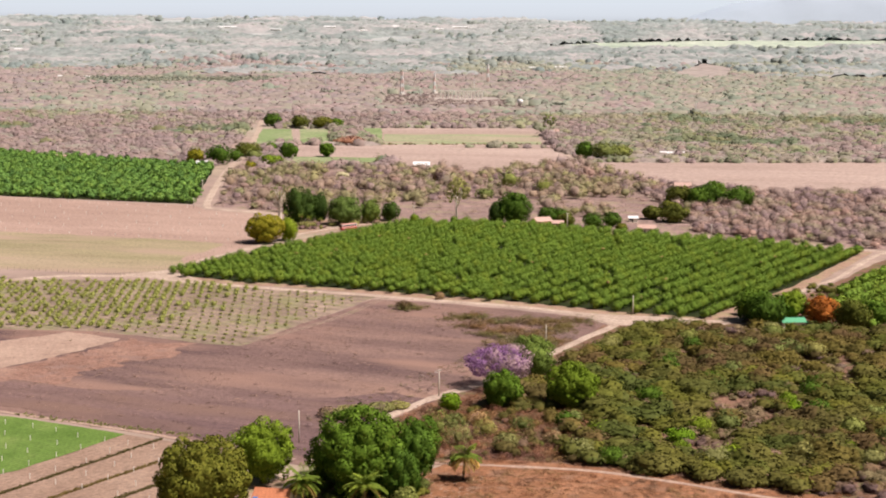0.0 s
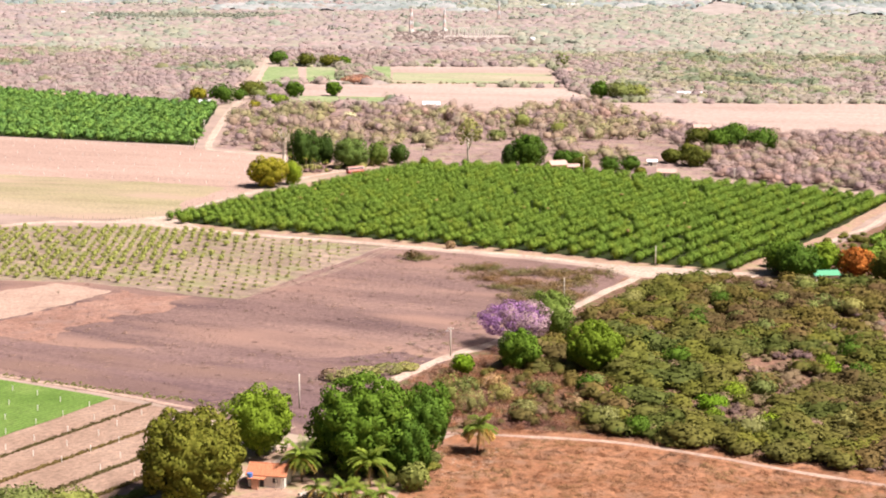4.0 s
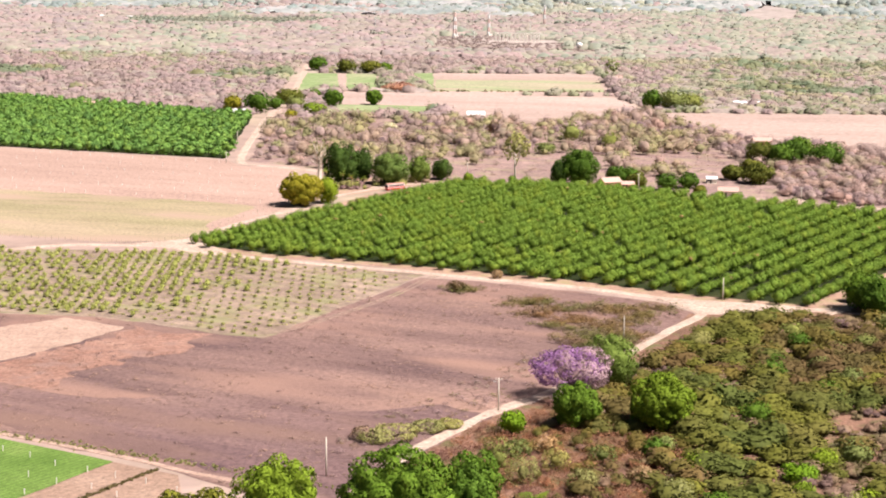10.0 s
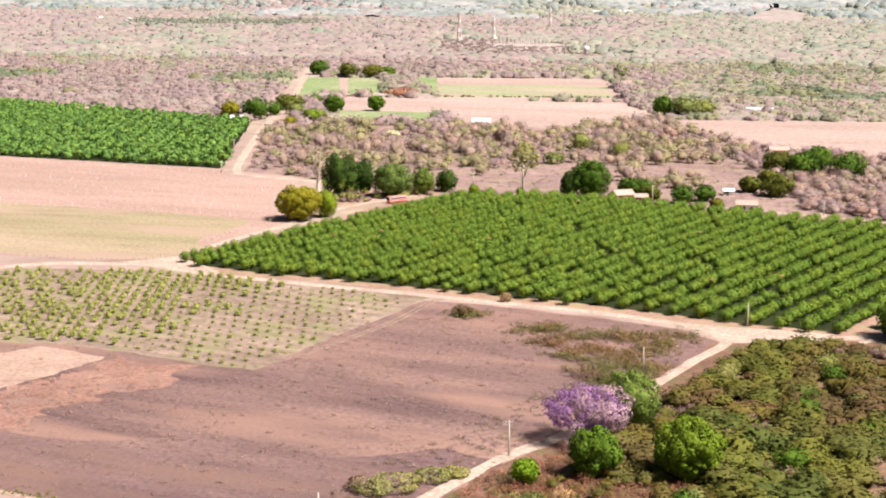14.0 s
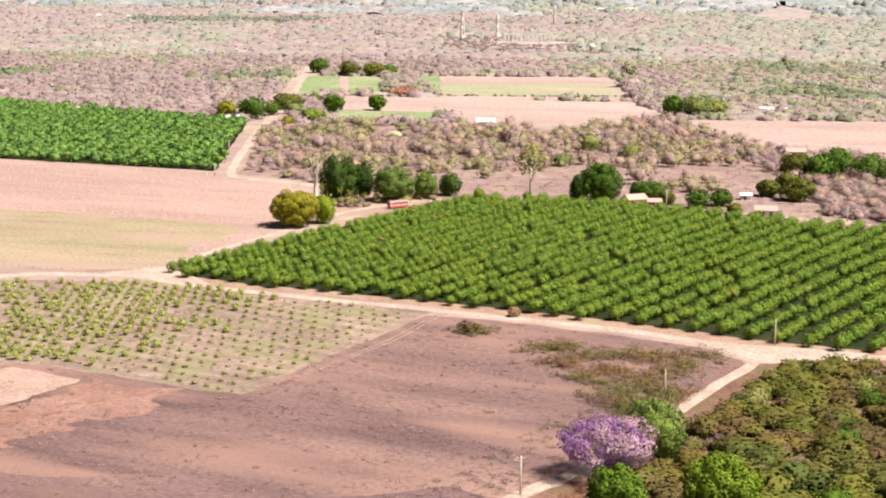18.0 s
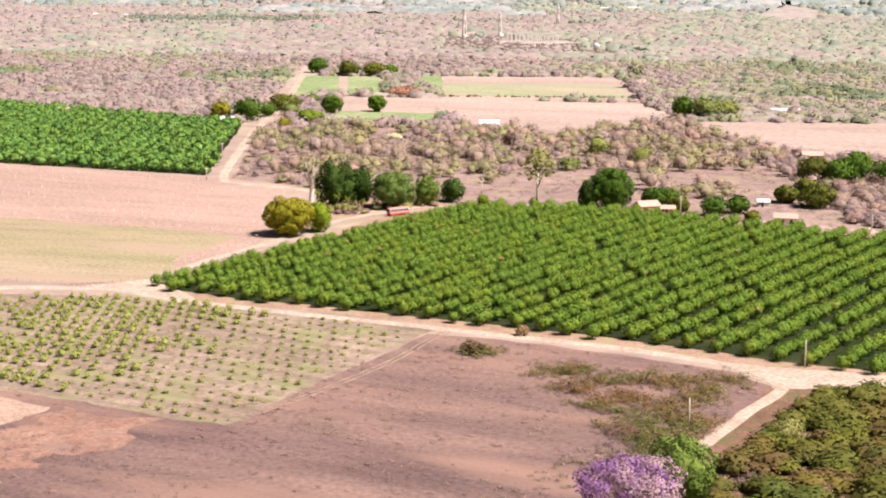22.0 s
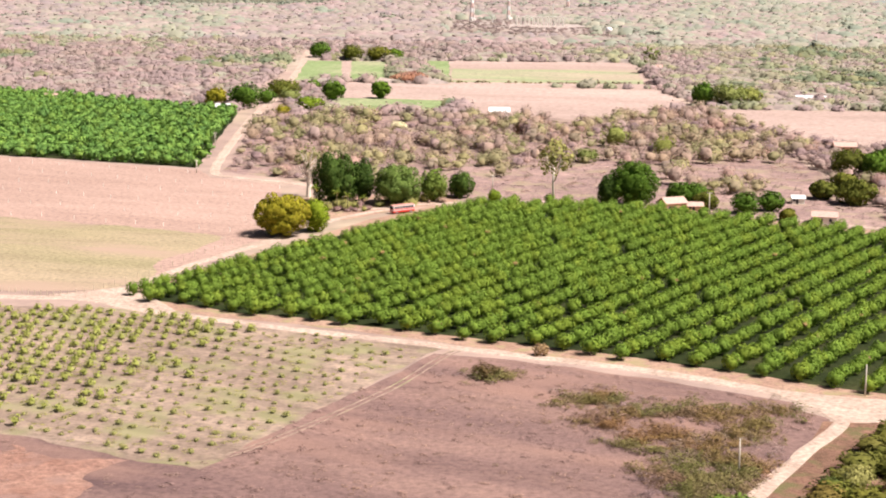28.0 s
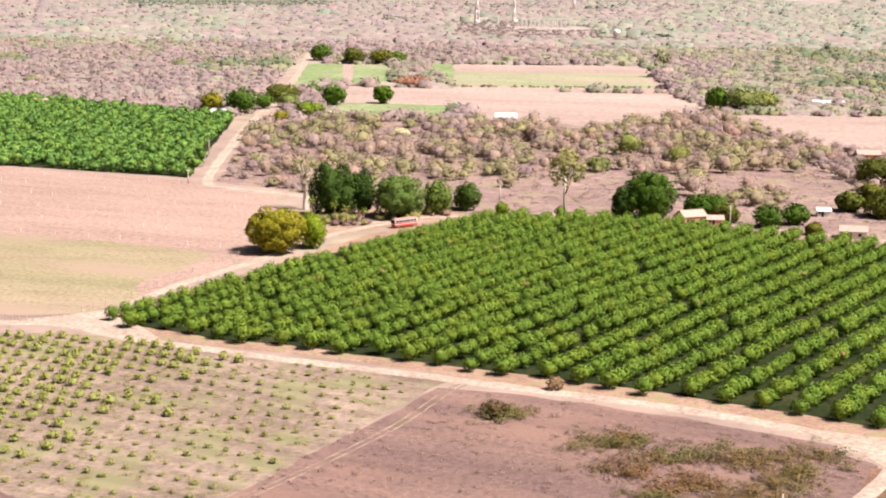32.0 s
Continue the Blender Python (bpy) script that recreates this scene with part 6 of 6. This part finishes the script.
# ---------------------------------------------------------------- low growth
def strip_tufts(name, a, b, wide, n, size, mat, label):
    t = RNG.uniform(0, 1, n)
    d = np.array(b, float) - np.array(a, float)
    s = np.array([-d[1], d[0]]) / np.linalg.norm(d)
    p = np.array(a) + t[:, None] * d + s * RNG.normal(0, wide, n)[:, None]
    w = RNG.uniform(0.6, 1.3, n) * size
    return scatter(name, p, w, w * RNG.uniform(0.5, 0.9, n), tuft_kinds, mat, label, "grass")


STRAW = foliage("pinkish_straw", (0.281, 0.194, 0.160), (0.330, 0.228, 0.188), (0.380, 0.262, 0.216), 0.05, ((1, 1, 1), (1.1, 1.05, 0.95), (0.85, 0.82, 0.88)), 0.9, 0.2)
straw_kinds = unit_kinds(np.random.default_rng(73), 6, 12, 0.13, 6, 0.0, 0.55, 0.9, 0.9, 1.4)
tuft_kinds = unit_kinds(np.random.default_rng(70), 6, 14, 0.24, 5, 0.5)
GRASS_STRIP = foliage("strip_grass", (0.09, 0.075, 0.03), (0.15, 0.12, 0.05), (0.23, 0.18, 0.085))
for a, b in (((-103, 368), (-72, 423)), ((-98, 353), (-66, 406)), ((-83, 353), (-62, 388)), ((-73, 351), (-60, 373))):
    strip_tufts("grass_strip", a, b, 0.22, 420, 0.75, GRASS_STRIP, "dark grassy ridge between two planting beds")
strip_tufts("grass_strip", (-116, 449), (-34, 414), 0.9, 260, 0.7, YOUNG, "dry weedy bank along the fallow field")
strip_tufts("grass_strip", (-68, 349), (-58, 362), 1.0, 90, 1.4, SAPLING, "green weeds at the foot of the beds")

strip_tufts("grass_strip", (-52, 1370), (82, 1382), 1.0, 70, 2.2, MID_SCRUB, "broken low hedge below the distant green plot")
p = sprinkle(900, P_FALLOW, [P_PALE])
w = RNG.uniform(0.4, 1.5, len(p))
scatter("dry_weeds", p, w * 1.8, w * RNG.uniform(0.2, 0.45, len(p)), grass_kinds, STRAW, "sparse dry weeds on the fallow field", "weeds")
p = sprinkle(7000, P_FALLOW, [P_PALE])
lush = np.array([noise.noise(Vector((a * 0.03, b * 0.02, 11))) + 0.5 * noise.noise(Vector((a * 0.12, b * 0.08, 12))) for a, b in p])
p = p[lush + RNG.uniform(-0.5, 0.5, len(p)) > 0.0]
w = RNG.uniform(0.8, 2.2, len(p))
scatter("dry_straw", p, w, w * RNG.uniform(0.08, 0.16, len(p)), straw_kinds, STRAW, "pinkish dry grass in drifts over the fallow field", "grass")
p = sprinkle(46, P_FALLOW)
w = RNG.uniform(0.8, 2.0, len(p))
scatter("fallow_bushes", p, w, w * 0.5, feather_kinds, SCRUB, "small dark bushes dotted over the fallow field", "bushes")
# bushes round the lane junction
P_JUNCTION = [(6, 612), (30, 606), (52, 594), (44, 560), (30, 536), (16, 560), (6, 590)]
heads = np.array([(7, 596), (13, 600), (18, 588), (26, 590), (22, 574), (30, 566), (24, 556), (33, 556), (38, 572), (42, 582), (46, 592), (16, 566), (28, 544), (34, 588), (10, 580), (-13, 616), (27, 534), (31, 540), (24, 540), (20, 548), (36, 550), (22, 526)])
pick = RNG.integers(0, len(heads), 900)
p = np.concatenate([heads[pick] + RNG.normal(0, 1, (900, 2)) * (3.8, 3.0), sprinkle(60, P_JUNCTION)])
p = p[inside(P_FALLOW, p[:, 0], p[:, 1]) & ((p[:, 0] - p[:, 1] * 0.5) < -232)]
w = RNG.uniform(1.2, 4.2, len(p))
JUNCTION = foliage("rusty_bush_leaves", (0.118, 0.104, 0.05), (0.17, 0.148, 0.072), (0.235, 0.2, 0.1), 0.1,
                   ((1.05, 1.05, 0.85), (1.3, 0.95, 0.85), (0.9, 1.05, 0.75), (1.4, 0.92, 0.8), (1.2, 0.88, 1.15), (0.9, 1.0, 0.7)))
scatter("junction_bushes", p, w, w * RNG.uniform(0.28, 0.5, len(p)), feather_kinds, JUNCTION, "olive and rust-tinged bushes on the fallow field", "bushes")
p = heads[RNG.integers(0, len(heads), 260)] + RNG.normal(0, 1, (260, 2)) * (3.2, 2.6)
p = p[inside(P_FALLOW, p[:, 0], p[:, 1])]
w = RNG.uniform(1.8, 5.2, len(p))
scatter("junction_shrubs", p, w, w * RNG.uniform(0.32, 0.52, len(p)), feather_kinds, JUNCTION, "yellowish-brown shrubs on the fallow field", "bushes")
p = heads[RNG.integers(0, len(heads), 500)] + RNG.normal(0, 1, (500, 2)) * (6.0, 5.0)
p = p[inside(P_FALLOW, p[:, 0], p[:, 1])]
w = RNG.uniform(1.0, 3.0, len(p))
scatter("junction_twigs", p, w, w * RNG.uniform(0.25, 0.5, len(p)), feather_kinds, TWIG_MAUVE, "mauve leafless growth between the junction bushes", "bushes")
for x, y, w, h, mt, lb in ((-14.5, 615, 6, 3.2, SCRUB, "olive bush beside the road"), (-1.5, 636, 3.6, 3.0, BROWNED, "dry tan shrub at the road verge"),
                           (-31, 449, 6, 2.4, DRY_SCRUB, "low dry bush by the lane")):
    tree("bush", x, y, w, h, mt, lb, 420, 0.3, 12, -0.1, category="bush", core=0.25, spread=0.6)
for x, y, w, h in ((-24, 450, 11, 2.8), (-17, 456, 8, 2.2), (-28, 447, 8, 2.4), (-12, 459, 6, 1.8)):
    tree("bush", x, y, w, h, YOUNG, "pale olive feathery bush beside the lane", 900, 0.26, 14, -0.1, category="bush", core=0.0, spread=0.6)
for x, y, w, h, mt, lb in ((-1, 424, 7.5, 8.0, GREY_GREEN, "tall dull green shrub beside the lane"), (4, 418, 6.5, 6.0, YOUNG, "pale olive shrub in dry undergrowth"), (11, 428, 6, 4.6, YOUNG, "pale olive bush in dry undergrowth"),
                           (21, 433, 6.5, 4.2, GREY_GREEN, "dusty green bush in dry undergrowth"), (16, 415, 6, 4.2, YOUNG, "yellowish bush in dry undergrowth"), (3, 436, 6, 4.4, GREY_GREEN, "dusty shrub near the small round tree"),
                           (28, 420, 5.5, 3.6, BROWNED, "tan dry bush in the undergrowth"), (9, 441, 5.5, 3.8, BROWNED, "tan dry bush beside the lane")):
    tree("bush", x, y, w, h, mt, lb, 420, 0.28, 12, -0.1, category="bush", core=0.3, spread=0.55)
p = sprinkle(90, [(100, 596), (143, 664), (163, 692), (158, 656), (146, 620), (128, 590)])
w = RNG.uniform(1.8, 4.6, len(p))
scatter("corner_bushes", p, w, w * RNG.uniform(0.5, 0.8, len(p)), scrub_kinds, SCRUB_GREEN, "green bushes between the two orchards", "bushes")
p = sprinkle(1500, [(-34, 432), (-14, 462), (6, 492), (24, 525), (36, 556), (22, 560), (2, 520), (-18, 485), (-40, 450)])
p = p[RNG.uniform(0, 1, len(p)) < 0.6]
w = RNG.uniform(0.8, 3.0, len(p))
third = RNG.uniform(0, 1, len(p)) < 0.35
scatter("lane_weeds", p[~third], w[~third], w[~third] * RNG.uniform(0.25, 0.5, (~third).sum()), feather_kinds, TWIG_MAUVE, "mauve-brown weeds on the fallow side of the lane", "weeds")
scatter("lane_herbs", p[third], w[third], w[third] * RNG.uniform(0.25, 0.45, third.sum()), feather_kinds, JUNCTION, "olive and rusty herbs on the fallow side of the lane", "weeds")
# dry undergrowth by the lane and the rust grass
P_UNDER = [(-27, 404), (-19, 430), (-5, 458), (12, 478), (30, 480), (45, 450), (40, 405), (20, 402)]
p = sprinkle(2400, P_UNDER)
w = RNG.uniform(0.9, 3.4, len(p))
scatter("dry_undergrowth", p, w, w * RNG.uniform(0.4, 0.8, len(p)), feather_kinds, WARM_TWIGS, "brown leafless undergrowth beside the lane", "undergrowth")
p = sprinkle(90, [(-8, 405), (-4, 440), (12, 465), (34, 450), (40, 410)])
w = RNG.uniform(1.8, 4.6, len(p))
scatter("lane_bushes", p, w, w * RNG.uniform(0.5, 0.9, len(p)), scrub_kinds, SCRUB, "mixed olive bushes beside the lane", "bushes")
p = sprinkle(1300, [(-12, 386), (-9, 402), (-4, 404), (2, 400), (4, 404), (14, 402), (38, 397), (62, 384), (91, 368), (130, 352), (132, 362), (95, 378), (64, 394), (40, 408), (10, 414)])
w = RNG.uniform(0.7, 2.2, len(p))
scatter("path_weeds", p, w, w * RNG.uniform(0.3, 0.6, len(p)), feather_kinds, WARM_TWIGS, "rusty dry weeds between the footpath and the scrub", "weeds")
PALE_LITTER = foliage("pale_litter", (0.34, 0.26, 0.21), (0.43, 0.34, 0.28), (0.52, 0.43, 0.36))
RUST = foliage("rust_tufts", (0.225, 0.120, 0.068), (0.300, 0.160, 0.090), (0.375, 0.200, 0.112), 0.12,
               ((1, 1, 1), (1.15, 1.15, 1.0), (0.72, 0.8, 0.9), (0.95, 0.8, 0.75), (0.85, 1.0, 0.85)))
p = sprinkle(9000, P_RUST)
p = p[p[:, 1] > 318]
w = RNG.uniform(0.9, 2.4, len(p))
scatter("rust_tufts", p, w, w * RNG.uniform(0.2, 0.45, len(p)), grass_kinds, RUST, "rust-coloured dry grass tufts", "grass")
p = sprinkle(260, [(-8, 374), (-6, 388), (2, 394), (10, 390), (8, 376), (0, 366)])
w = RNG.uniform(0.4, 1.3, len(p))
scatter("pale_litter", p, w, w * RNG.uniform(0.2, 0.4, len(p)), grass_kinds, PALE_LITTER, "pale dry branches and litter on bare earth", "litter")
# growth at the edge of the road, clear of the wheel tracks
edge = curve_points([(-138, 688), (-122, 687), (-104, 675), (-86, 667), (-67, 659), (-36, 647.5), (-8, 636.5), (9, 630), (23, 624), (37, 616.5), (50, 608)], 30)
p = []
for a, b in zip(edge, edge[1:]):
    side = Vector((-(b - a).y, (b - a).x)).normalized()
    for off in (-4.4, 4.6):
        if RNG.uniform() < 0.1:
            q = a + side * (off + RNG.normal(0, 0.9) + (0.5 if off > 0 else -0.5))
            p.append((q.x, q.y))
p = np.array(p)
w = RNG.uniform(0.4, 1.2, len(p))
scatter("verge_grass", p, w, w * RNG.uniform(0.25, 0.5, len(p)), straw_kinds, DRY_BUSH, "dry grass at the road verge", "grass")
p = sprinkle(900, [(-75, 1880), (-75, 2165), (-25, 2200), (70, 2085), (104, 1935), (104, 1820), (70, 1820), (-20, 1850)])
w = RNG.uniform(3, 7, len(p))
far = (np.abs(p[:, 1] - 2075) > 26) | (p[:, 0] < -12)
p, w = p[far], w[far]
scatter("low_bushes_far", p, w, w * 0.3, mid_kinds, CAATINGA, "low leafless bushes before the distant masts", "bushes")
